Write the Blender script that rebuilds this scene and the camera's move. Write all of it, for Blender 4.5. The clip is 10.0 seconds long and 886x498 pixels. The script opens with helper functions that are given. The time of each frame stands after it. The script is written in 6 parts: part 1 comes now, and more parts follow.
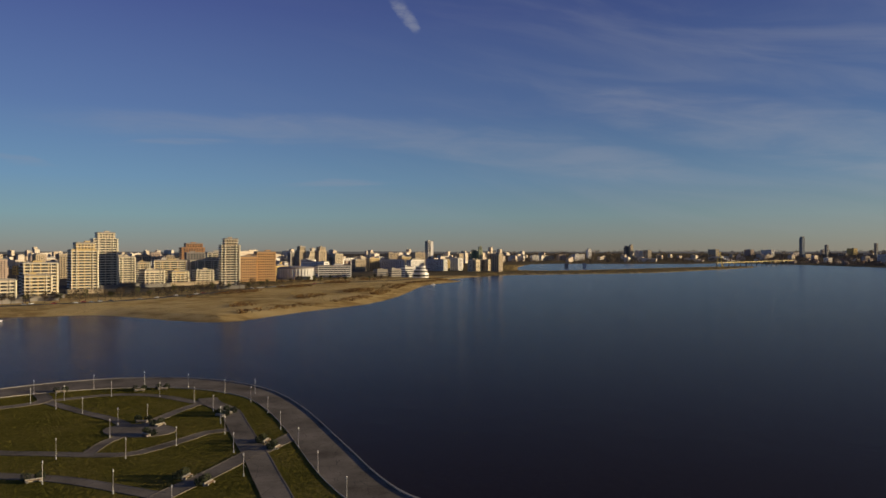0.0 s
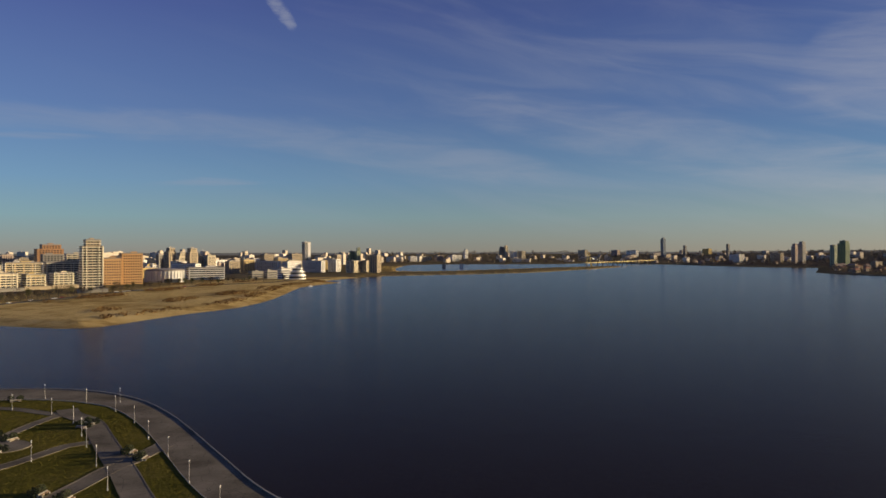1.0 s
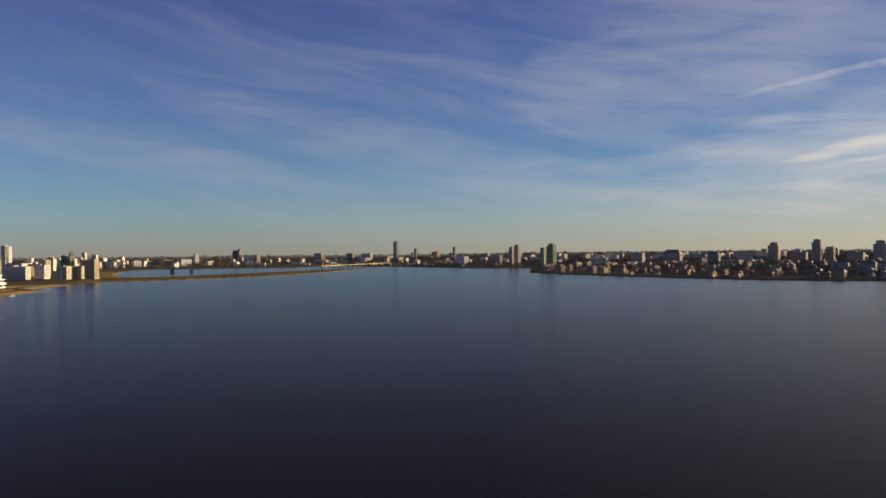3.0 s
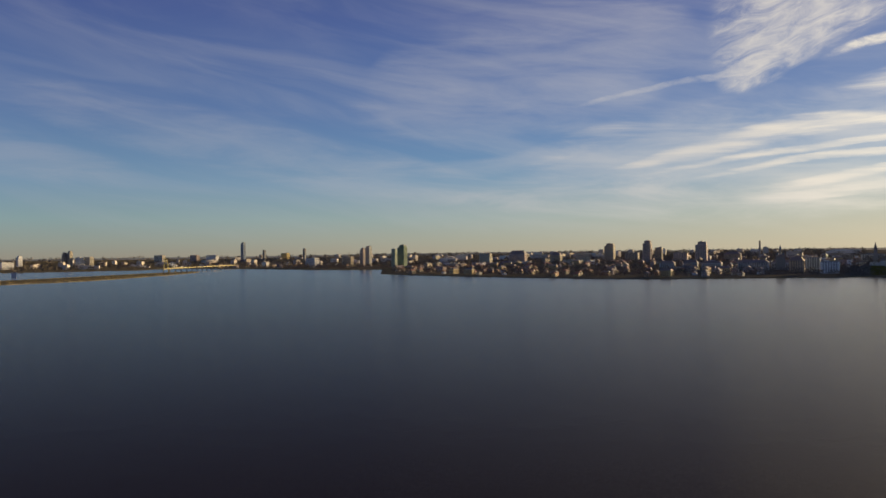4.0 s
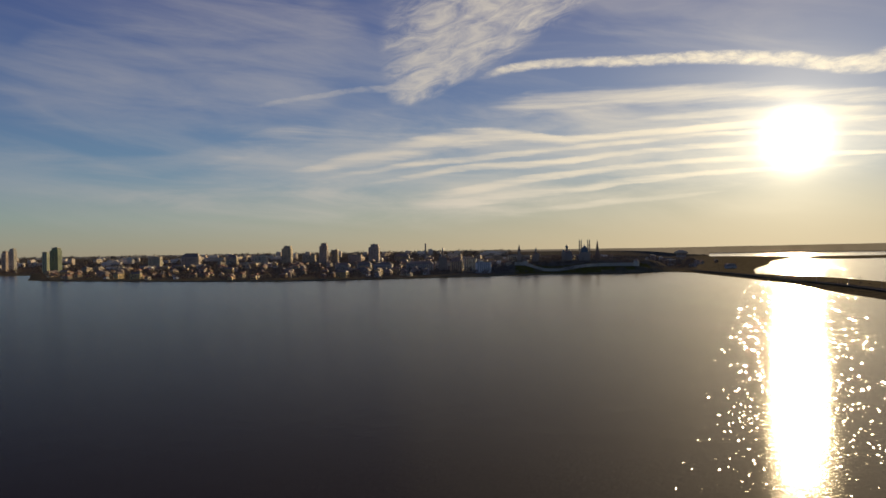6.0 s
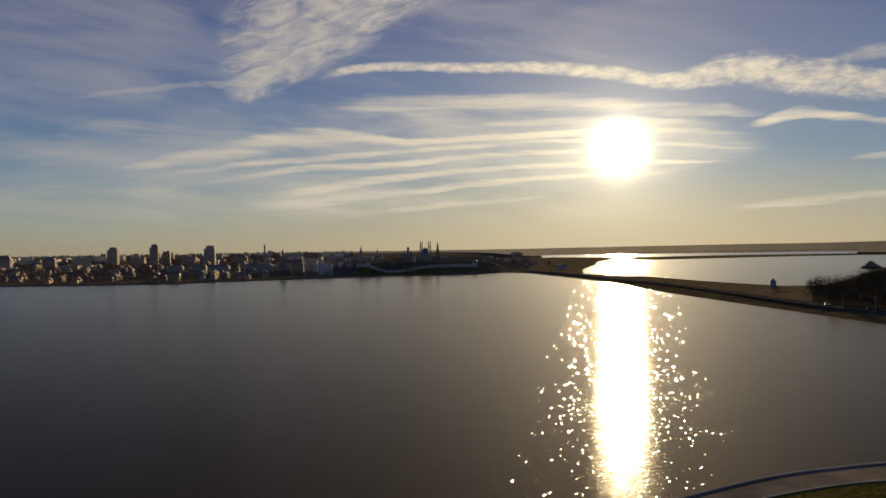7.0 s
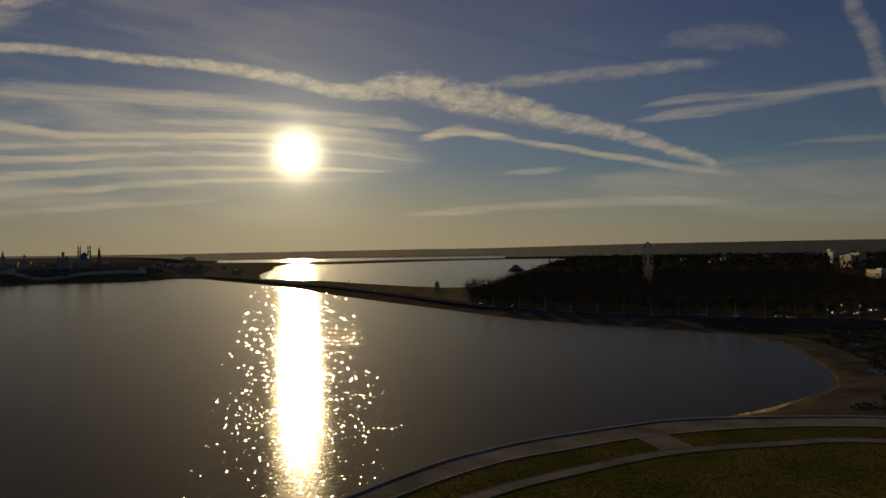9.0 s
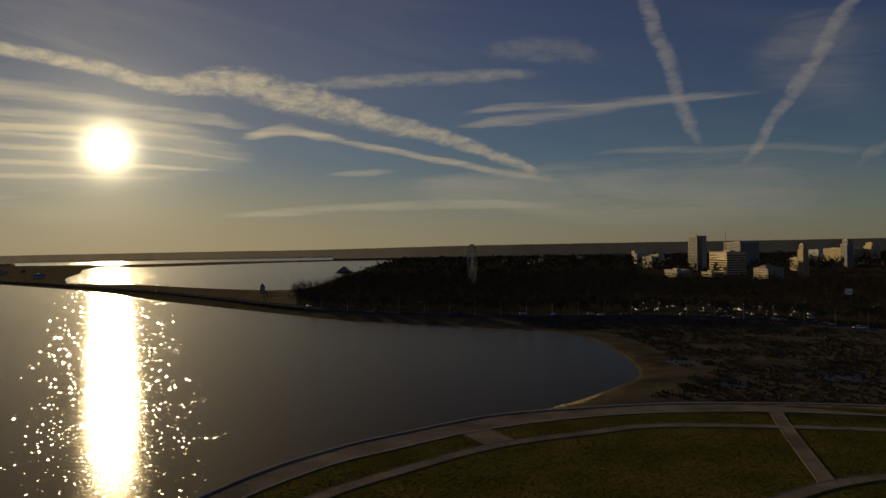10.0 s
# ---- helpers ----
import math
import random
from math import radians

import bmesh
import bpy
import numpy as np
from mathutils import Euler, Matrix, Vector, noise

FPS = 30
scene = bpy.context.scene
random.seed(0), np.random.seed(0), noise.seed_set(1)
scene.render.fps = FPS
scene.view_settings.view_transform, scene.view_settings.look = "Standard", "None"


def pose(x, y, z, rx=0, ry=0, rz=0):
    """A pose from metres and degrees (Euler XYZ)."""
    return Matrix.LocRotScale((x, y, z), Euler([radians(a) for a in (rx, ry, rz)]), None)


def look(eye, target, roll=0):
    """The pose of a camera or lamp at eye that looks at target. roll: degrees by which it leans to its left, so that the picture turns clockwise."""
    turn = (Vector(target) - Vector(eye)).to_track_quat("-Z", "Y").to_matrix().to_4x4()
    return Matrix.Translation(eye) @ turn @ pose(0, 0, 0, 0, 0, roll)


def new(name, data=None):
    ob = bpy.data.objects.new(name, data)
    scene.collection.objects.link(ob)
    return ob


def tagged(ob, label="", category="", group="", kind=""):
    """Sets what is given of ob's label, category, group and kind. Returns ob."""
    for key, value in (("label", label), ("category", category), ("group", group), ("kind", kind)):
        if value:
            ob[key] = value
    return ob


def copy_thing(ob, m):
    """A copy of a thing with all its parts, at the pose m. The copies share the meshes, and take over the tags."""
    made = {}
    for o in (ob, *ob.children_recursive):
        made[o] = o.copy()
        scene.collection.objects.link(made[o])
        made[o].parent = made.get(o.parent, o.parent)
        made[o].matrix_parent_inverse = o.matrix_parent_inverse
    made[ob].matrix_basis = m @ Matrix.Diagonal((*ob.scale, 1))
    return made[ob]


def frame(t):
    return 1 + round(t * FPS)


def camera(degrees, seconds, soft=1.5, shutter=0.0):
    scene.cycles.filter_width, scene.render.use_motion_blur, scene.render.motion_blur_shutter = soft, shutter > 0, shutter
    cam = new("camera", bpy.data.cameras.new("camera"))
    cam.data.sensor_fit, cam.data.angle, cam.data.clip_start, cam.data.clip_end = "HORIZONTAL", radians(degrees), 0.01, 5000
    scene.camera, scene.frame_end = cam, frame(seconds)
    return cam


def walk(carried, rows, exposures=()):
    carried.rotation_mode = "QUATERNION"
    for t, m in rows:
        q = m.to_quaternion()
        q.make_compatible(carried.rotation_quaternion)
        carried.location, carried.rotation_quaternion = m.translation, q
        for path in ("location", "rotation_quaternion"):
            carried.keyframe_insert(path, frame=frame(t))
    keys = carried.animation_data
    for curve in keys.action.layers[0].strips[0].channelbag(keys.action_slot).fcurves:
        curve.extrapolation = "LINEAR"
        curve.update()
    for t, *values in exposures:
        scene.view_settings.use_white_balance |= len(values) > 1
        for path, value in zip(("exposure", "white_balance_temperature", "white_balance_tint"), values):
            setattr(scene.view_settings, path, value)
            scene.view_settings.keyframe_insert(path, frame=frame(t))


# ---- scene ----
# A river seen in a wide pan from one high place: city banks, a dam, a wooded shore and a park. Bearings are in degrees
# clockwise from +Y, distances in metres from the lookout.
EYE_Z = 50.0
SUN_BEARING, SUN_ELEVATION = 69.7, 7.2

cam = camera(60.0, 10.0, soft=1.6)
TURN = [  # seconds, yaw, pitch, roll
    (0.0, 18.54, 0.15, 0.03), (0.5, 14.33, 0.17, 0.08), (1.0, 9.47, 0.21, 0.16), (1.5, 4.96, 0.25, 0.22),
    (2.0, 0.00, 0.28, 0.30), (2.5, -4.85, 0.31, 0.38), (4.0, -21.13, 0.33, 0.70), (4.5, -26.87, 0.29, 0.73),
    (5.0, -33.71, 0.27, 0.84), (6.5, -50.43, 0.13, 0.95), (7.0, -56.65, 0.10, 0.97), (7.5, -62.09, 0.07, 0.95),
    (8.0, -67.75, 0.06, 0.88), (8.5, -73.82, 0.08, 0.89), (9.0, -80.39, 0.08, 0.90), (9.5, -86.75, 0.07, 0.91),
    (10.0, -93.17, 0.01, 0.91)]
walk(cam, [(t, pose(0, 0, EYE_Z, 90 + p, r, y)) for t, y, p, r in TURN], exposures=[
    (0.0, -0.24, 6500, 9), (1.0, -0.05, 6500, 9), (2.5, 0.10, 6450, 9), (4.5, 0.12, 6900, 8), (6.5, -0.25, 7300, 8), (7.5, -0.45, 7400, 8), (8.5, -1.02, 7700, 7), (9.0, -1.22, 7800, 6), (10.0, -1.24, 8000, 5)])

# ---- sky and sun ----
def polar(b, d, z=0.0):
    """The point at bearing b and distance d."""
    a = radians(b)
    return Vector((d * math.sin(a), d * math.cos(a), z))


SUN_WAY = (polar(SUN_BEARING, math.cos(radians(SUN_ELEVATION))) + Vector((0, 0, math.sin(radians(SUN_ELEVATION))))).normalized()


class Nodes:
    """A small hand for wiring shader nodes."""

    def __init__(self, tree):
        self.tree = tree

    def add(self, kind, values=(), out=0, **settings):
        node = self.tree.nodes.new(kind)
        for key, value in settings.items():
            setattr(node, key, value)
        for slot, value in (values.items() if isinstance(values, dict) else enumerate(values)):
            if value is None:
                continue
            if isinstance(value, bpy.types.NodeSocket):
                self.tree.links.new(value, node.inputs[slot])
            else:
                node.inputs[slot].default_value = value
        return node.outputs[out] if len(node.outputs) else None

    def math(self, operation, *values, clamp=False):
        return self.add("ShaderNodeMath", values, operation=operation, use_clamp=clamp)

    def mix(self, factor, a, b, blend="MIX"):
        return self.add("ShaderNodeMix", {0: factor, 6: a, 7: b}, out=2, data_type="RGBA", blend_type=blend)

    def ramp(self, factor, stops, mode="LINEAR"):
        out = self.add("ShaderNodeValToRGB", [factor])
        ramp = out.node.color_ramp
        ramp.interpolation = mode
        while len(ramp.elements) < len(stops):
            ramp.elements.new(0.5)
        for element, (at, colour) in zip(ramp.elements, stops):
            element.position = at
        for element, (at, colour) in zip(ramp.elements, stops):
            element.color = (*colour, 1.0) if len(colour) == 3 else colour
        return out

    def smooth(self, value, lo, hi):
        return self.add("ShaderNodeMapRange", [value, lo, hi, 0.0, 1.0], interpolation_type="SMOOTHSTEP", clamp=True)

    def noise(self, vector, scale, detail=4.0, rough=0.55, distortion=0.0, out=0):
        return self.add("ShaderNodeTexNoise", {"Vector": vector, "Scale": scale, "Detail": detail, "Roughness": rough, "Distortion": distortion}, out=out)


world = bpy.data.worlds.new("sky")
world.use_nodes = True
world.node_tree.nodes.clear()
n = Nodes(world.node_tree)
way = n.add("ShaderNodeTexCoord")
sky = n.add("ShaderNodeTexSky", [way], sky_type="NISHITA", sun_disc=False, sun_elevation=radians(SUN_ELEVATION),
            sun_rotation=radians(SUN_BEARING), air_density=1.0, dust_density=0.1, ozone_density=3.0)
# bearing and slope of each way into the sky
wx, wy, wz = (n.add("ShaderNodeSeparateXYZ", [way], out=i) for i in range(3))
bearing = n.math("MULTIPLY", n.math("ARCTAN2", wx, wy), 57.29578)
flat_len = n.math("SQRT", n.math("ADD", n.math("MULTIPLY", wx, wx), n.math("MULTIPLY", wy, wy)))
slope = n.math("DIVIDE", wz, n.math("MAXIMUM", flat_len, 0.001))
# the wind frays the clouds: ways bent a little at three scales
frayed_bearing, frayed_slope = bearing, slope
for size_, bend in ((0.16, 0.8), (0.7, 0.22), (2.6, 0.10)):
    wisp = n.add("ShaderNodeTexNoise", {"Vector": n.add("ShaderNodeCombineXYZ", [n.math("MULTIPLY", bearing, size_), n.math("MULTIPLY", slope, size_ * 110.0), size_]), "Scale": 1.0, "Detail": 3.0}, out=1)
    pull = n.add("ShaderNodeSeparateColor", [wisp])
    frayed_bearing = n.math("ADD", frayed_bearing, n.math("MULTIPLY", n.math("SUBTRACT", pull, 0.5), bend * 1.3))
    frayed_slope = n.math("ADD", frayed_slope, n.math("MULTIPLY", n.math("SUBTRACT", pull.node.outputs[1], 0.5), bend * 0.010))
NOISES = {
    "streak": n.noise(n.add("ShaderNodeCombineXYZ", [n.math("MULTIPLY", bearing, 0.12), n.math("MULTIPLY", slope, 85.0), 0.0]), 1.0, 8, 0.62, 0.3),
    "puff": n.noise(n.add("ShaderNodeCombineXYZ", [n.math("MULTIPLY", bearing, 0.7), n.math("MULTIPLY", slope, 90.0), 0.0]), 1.0, 8, 0.66, 0.3),
    "veil": n.noise(n.add("ShaderNodeCombineXYZ", [n.math("MULTIPLY", bearing, 0.10), n.math("MULTIPLY_ADD", bearing, 0.02, n.math("MULTIPLY", slope, 34.0)), 0.0]), 1.0, 8, 0.62, 0.5),
    "fan": n.noise(n.add("ShaderNodeCombineXYZ", [n.math("ADD", n.math("MULTIPLY", bearing, 0.45), n.math("MULTIPLY", slope, -8.0)),
                                                  n.math("ADD", n.math("MULTIPLY", slope, 62.0), n.math("MULTIPLY", bearing, -0.25)), 0.0]), 1.0, 9, 0.66, 0.8)}
SHARP = {"streak": 1.25, "puff": 1.0, "veil": 1.1, "fan": 1.0}
SPREAD = {"streak": 1.1, "puff": 1.35, "veil": 1.75, "fan": 1.3}


def make_band_group():
    """Cover of one streak, laid over the cover so far."""
    tree = bpy.data.node_groups.new("cloud_band", "ShaderNodeTree")
    names = ("Along", "Across", "Noise", "Span", "Start", "Wide", "Sharp", "Density", "Before")
    for name in names:
        tree.interface.new_socket(name=name, in_out="INPUT", socket_type="NodeSocketFloat")
    tree.interface.new_socket(name="Line", in_out="INPUT", socket_type="NodeSocketColor")
    tree.interface.new_socket(name="Cover", in_out="OUTPUT", socket_type="NodeSocketFloat")
    g = Nodes(tree)
    slots = tree.nodes.new("NodeGroupInput").outputs
    along, across, grainy, span, start, wide, sharp, density, before, colour = (slots[i] for i in range(10))
    line = g.add("ShaderNodeSeparateColor", [colour])
    middle = g.math("MULTIPLY_ADD", line, span, start)
    half = g.math("MULTIPLY", g.math("MAXIMUM", line.node.outputs[1], 0.04), wide)
    off = g.math("DIVIDE", g.math("SUBTRACT", across, middle), half)
    body = g.math("SUBTRACT", 1.0, g.math("MULTIPLY", off, off), clamp=True)
    ends = g.math("MULTIPLY", g.math("GREATER_THAN", along, 0.0005), g.math("LESS_THAN", along, 0.9995))
    body = g.math("MULTIPLY", body, g.math("MULTIPLY", line.node.outputs[2], ends))
    grain = g.math("MULTIPLY", g.math("SUBTRACT", grainy, 0.5), g.math("MULTIPLY", sharp, 2.0))
    body = g.math("ADD", body, g.math("MULTIPLY", grain, g.smooth(body, 0.0, 0.5)))
    thread = g.add("ShaderNodeMapRange", [grainy, 0.28, 0.72, 0.62, 1.12], clamp=True)
    own = g.math("MULTIPLY", g.math("MULTIPLY", g.smooth(body, 0.0, 1.3), thread), density, clamp=True)
    both = g.math("SUBTRACT", 1.0, g.math("MULTIPLY", g.math("SUBTRACT", 1.0, before), g.math("SUBTRACT", 1.0, own)))
    g.add("NodeGroupOutput", [both])
    return tree


BAND = make_band_group()
cover = None


def band(axis, density, kind, knots):
    """A streak of cloud along knots of bearing, slope and half width; it runs across the sky (u) or upwards (v)."""
    global cover
    along, across = (frayed_bearing, frayed_slope) if axis == "u" else (frayed_slope, frayed_bearing)
    first, second = (0, 1) if axis == "u" else (1, 0)
    lo, hi = knots[0][first], knots[-1][first]
    a_lo, a_hi = min(k[second] for k in knots), max(k[second] for k in knots)
    span, wide = max(a_hi - a_lo, 1e-3), max(k[2] for k in knots)
    s = n.add("ShaderNodeMapRange", [along, lo, hi, 0.0, 1.0], clamp=True)
    stops = [((k[first] - lo) / (hi - lo), ((k[second] - a_lo) / span, k[2] / wide, 0.0 if i in (0, len(knots) - 1) else 1.0))
             for i, k in enumerate(knots)]
    line = n.ramp(s, stops, "CARDINAL" if len(stops) > 3 else "EASE")
    group = n.tree.nodes.new("ShaderNodeGroup")
    group.node_tree = BAND
    for slot, value in enumerate((s, across, NOISES[kind], span, a_lo, wide * SPREAD[kind], SHARP[kind], density, cover, line)):
        if isinstance(value, bpy.types.NodeSocket):
            n.tree.links.new(value, group.inputs[slot])
        elif value is not None:
            group.inputs[slot].default_value = value
    cover = group.outputs[0]


band("u", 0.9, "puff", [(47.5, 0.225, 0.0029), (49.2, 0.233, 0.0058), (52.5, 0.24, 0.0059), (57.6, 0.237, 0.0066), (63.8, 0.234, 0.0073), (70.0, 0.22, 0.0086), (73.5, 0.207, 0.0099), (77.6, 0.214, 0.0176), (81.4, 0.201, 0.0204), (85.1, 0.185, 0.0173), (89.0, 0.166, 0.0135), (92.9, 0.149, 0.0104), (96.5, 0.125, 0.0082), (99.3, 0.106, 0.0066), (101.7, 0.087, 0.0033)])
band("u", 0.3, "puff", [(30.4, 0.185, 0.0026), (32.8, 0.194, 0.0034), (37.2, 0.207, 0.0035), (41.1, 0.213, 0.0043), (45.9, 0.223, 0.0036)])
band("u", 0.9, "streak", [(78.0, 0.144, 0.0029), (79.7, 0.15, 0.0066), (81.5, 0.156, 0.008), (83.4, 0.151, 0.0073), (86.2, 0.138, 0.005), (91.0, 0.123, 0.0049), (95.8, 0.105, 0.0055), (100.0, 0.09, 0.0053), (103.0, 0.084, 0.0026)])
band("u", 0.9, "streak", [(32.0, 0.100, 0.0039), (37.0, 0.115, 0.0093), (42.8, 0.135, 0.0152), (48.3, 0.149, 0.0128), (53.2, 0.142, 0.0065), (58.8, 0.144, 0.0058), (66.9, 0.148, 0.0058), (73.0, 0.147, 0.0050), (79.7, 0.134, 0.0021)])
band("u", 0.9, "streak", [(33.6, 0.090, 0.0026), (40.9, 0.110, 0.0048), (47.6, 0.120, 0.0049), (54.8, 0.132, 0.0043), (66.9, 0.138, 0.0036), (74.9, 0.125, 0.0036), (80.5, 0.115, 0.0014)])
band("u", 0.9, "streak", [(37.0, 0.082, 0.0033), (44.8, 0.104, 0.0049), (53.2, 0.113, 0.0050), (58.8, 0.122, 0.0044), (66.9, 0.124, 0.0036), (73.3, 0.125, 0.0021)])
band("u", 0.9, "streak", [(40.9, 0.068, 0.0055), (46.8, 0.080, 0.0070), (53.2, 0.096, 0.0057), (60.8, 0.104, 0.0043), (67.7, 0.106, 0.0043), (74.1, 0.105, 0.0028), (78.0, 0.103, 0.0014)])
band("u", 0.8, "streak", [(39.0, 0.054, 0.0054), (46.8, 0.066, 0.0084), (55.6, 0.079, 0.0065), (62.8, 0.090, 0.0036), (68.8, 0.092, 0.0029), (74.4, 0.093, 0.0014)])
band("u", 0.5, "streak", [(46.8, 0.043, 0.0042), (54.8, 0.056, 0.0050), (61.2, 0.063, 0.0043), (66.4, 0.070, 0.0014)])
band("u", 0.6, "streak", [(47.5, 0.186, 0.0043), (51.5, 0.190, 0.0159), (58.8, 0.191, 0.0147), (69.0, 0.183, 0.0116), (77.1, 0.166, 0.0085), (80.2, 0.157, 0.0035)])
band("u", 0.5, "streak", [(56.4, 0.161, 0.0029), (62.9, 0.164, 0.0051), (71.0, 0.161, 0.0058), (78.2, 0.148, 0.0028)])
band("u", 0.42, "veil", [(17.9, 0.086, 0.0072), (26.0, 0.078, 0.0181), (32.4, 0.105, 0.0362), (39.6, 0.116, 0.0463), (47.6, 0.117, 0.0480), (48.8, 0.115, 0.0498), (56.8, 0.126, 0.0472), (66.9, 0.127, 0.0399), (74.9, 0.124, 0.0249), (80.9, 0.119, 0.0069)])
band("u", 0.35, "veil", [(27.5, 0.053, 0.0087), (35.6, 0.065, 0.0179), (42.9, 0.052, 0.0172), (47.4, 0.066, 0.0205), (54.8, 0.069, 0.0108), (62.8, 0.070, 0.0036)])
band("v", 0.7, "fan", [(42.0, 0.185, 0.87), (42.6, 0.2, 1.59), (43.4, 0.218, 2.48), (45.1, 0.244, 3.97), (46.7, 0.281, 5.32), (48.8, 0.319, 6.83), (50.9, 0.363, 8.77), (52.2, 0.393, 9.23)])
band("v", 0.42, "puff", [(112.0, 0.114, 0.23), (111.4, 0.139, 0.38), (110.7, 0.172, 0.5), (110.0, 0.207, 0.54), (109.1, 0.259, 0.59), (108.1, 0.31, 0.59), (107.4, 0.347, 0.56)])
band("v", 0.5, "puff", [(114.4, 0.084, 0.22), (115.2, 0.111, 0.36), (117.0, 0.159, 0.49), (118.9, 0.208, 0.58), (120.3, 0.246, 0.6), (121.5, 0.279, 0.56), (122.5, 0.308, 0.45)])
band("v", 0.55, "puff", [(-20.4, 0.278, 0.19), (-20.7, 0.29, 0.44), (-21.1, 0.302, 0.55), (-21.7, 0.315, 0.58), (-22.4, 0.335, 0.58)])
band("u", 0.5, "streak", [(94.0, 0.175, 0.0022), (97.0, 0.181, 0.0051), (102.0, 0.184, 0.0058), (106.8, 0.183, 0.0021)])
band("u", 0.55, "streak", [(93.6, 0.16, 0.0022), (96.5, 0.163, 0.0066), (100.7, 0.17, 0.0095), (105.6, 0.18, 0.0093), (111.5, 0.183, 0.0063), (117.4, 0.182, 0.0027)])
band("u", 0.33, "streak", [(103.2, 0.118, 0.0021), (108.0, 0.122, 0.0049), (113.1, 0.116, 0.0055), (117.8, 0.116, 0.0060), (124.2, 0.101, 0.0064)])
band("u", 0.4, "puff", [(83.0, 0.212, 0.0036), (85.1, 0.216, 0.0072), (89.1, 0.22, 0.0085), (94.8, 0.223, 0.0083), (98.4, 0.225, 0.0074), (101.5, 0.223, 0.0039)])
band("u", 0.2, "puff", [(95.9, 0.254, 0.0055), (98.1, 0.258, 0.0121), (101.2, 0.254, 0.0157), (103.8, 0.249, 0.0128), (106.2, 0.23, 0.0062)])
band("u", 0.6, "streak", [(76.6, 0.046, 0.0022), (80.0, 0.049, 0.0051), (83.7, 0.053, 0.0065), (89.7, 0.057, 0.0071), (94.7, 0.058, 0.0069), (99.0, 0.055, 0.0053), (103.0, 0.051, 0.0019)])
band("u", 0.5, "streak", [(84.0, 0.097, 0.0014), (86.2, 0.099, 0.0043), (88.2, 0.1, 0.005), (90.6, 0.102, 0.0021)])
band("u", 0.45, "veil", [(86.7, 0.082, 0.0072), (93.9, 0.077, 0.0130), (101.9, 0.070, 0.0251), (111.8, 0.061, 0.0345), (124.0, 0.060, 0.0381)])
band("u", 0.3, "veil", [(113.6, 0.216, 0.0208), (119.2, 0.214, 0.0402), (124.8, 0.184, 0.0509)])
band("u", 0.35, "streak", [(120.8, 0.082, 0.0026), (122.8, 0.104, 0.0077), (124.8, 0.126, 0.0089)])
band("u", 0.3, "veil", [(-50.5, 0.151, 0.0089), (-38.0, 0.157, 0.0125), (-26.0, 0.157, 0.0145), (-13.8, 0.135, 0.0174), (-5.8, 0.113, 0.0171), (2.0, 0.092, 0.0082)])
band("u", 0.3, "streak", [(-44.2, 0.124, 0.0020), (-38.0, 0.135, 0.0055), (-31.2, 0.141, 0.0028)])
band("u", 0.3, "streak", [(-32.3, 0.082, 0.0028), (-26.7, 0.088, 0.0057), (-20.3, 0.090, 0.0029)])
band("u", 0.26, "veil", [(-11.6, 0.197, 0.0099), (-4.2, 0.176, 0.0217), (5.5, 0.140, 0.0262), (13.6, 0.109, 0.0259), (23.4, 0.080, 0.0166), (29.3, 0.066, 0.0067)])
band("u", 0.23, "veil", [(12.1, 0.185, 0.0087), (16.2, 0.201, 0.0325), (21.2, 0.222, 0.0535), (28.3, 0.247, 0.0688), (34.3, 0.249, 0.0721), (36.1, 0.278, 0.0667), (40.3, 0.274, 0.0291)])
band("u", 0.27, "veil", [(13.6, 0.120, 0.0058), (23.5, 0.107, 0.0097), (31.5, 0.141, 0.0093), (36.2, 0.161, 0.0076)])
band("u", 0.34, "streak", [(-50.3, 0.109, 0.0051), (-47.2, 0.103, 0.0078), (-43.7, 0.096, 0.0027)])

# thin high veil, its threads sinking towards the east
threads = n.noise(n.add("ShaderNodeCombineXYZ", [n.math("MULTIPLY", frayed_bearing, 0.05), n.math("MULTIPLY", n.math("MULTIPLY_ADD", frayed_bearing, 0.0036, frayed_slope), 18.0), 3.0]), 1.0, 6, 0.55, 0.8)
reach_ = n.math("MULTIPLY", n.smooth(bearing, -45.0, 12.0), n.math("MULTIPLY_ADD", n.smooth(bearing, 60.0, 80.0), -0.75, 1.0))
haze_ = n.math("MULTIPLY", n.math("MULTIPLY", n.smooth(threads, 0.36, 0.80), reach_), 0.24)
cover = n.math("SUBTRACT", 1.0, n.math("MULTIPLY", n.math("SUBTRACT", 1.0, cover), n.math("SUBTRACT", 1.0, haze_)))
cover = n.math("MULTIPLY", cover, n.smooth(slope, 0.004, 0.05))

# clear sky, warmer and paler towards the horizon and the sun
to_sun = n.add("ShaderNodeVectorMath", {0: way, 1: tuple(SUN_WAY)}, out=1, operation="DOT_PRODUCT")
angle = n.math("MULTIPLY", n.math("ARCCOSINE", n.math("MINIMUM", to_sun, 1.0)), 57.29578)
clear = n.ramp(n.math("DIVIDE", slope, 0.5), [
    (0.0, (0.200, 0.185, 0.172)), (0.035, (0.190, 0.228, 0.228)), (0.09, (0.165, 0.27, 0.305)), (0.18, (0.130, 0.235, 0.355)),
    (0.36, (0.092, 0.145, 0.295)), (0.62, (0.060, 0.078, 0.225)), (0.8, (0.036, 0.05, 0.16)), (1.0, (0.022, 0.033, 0.11))])
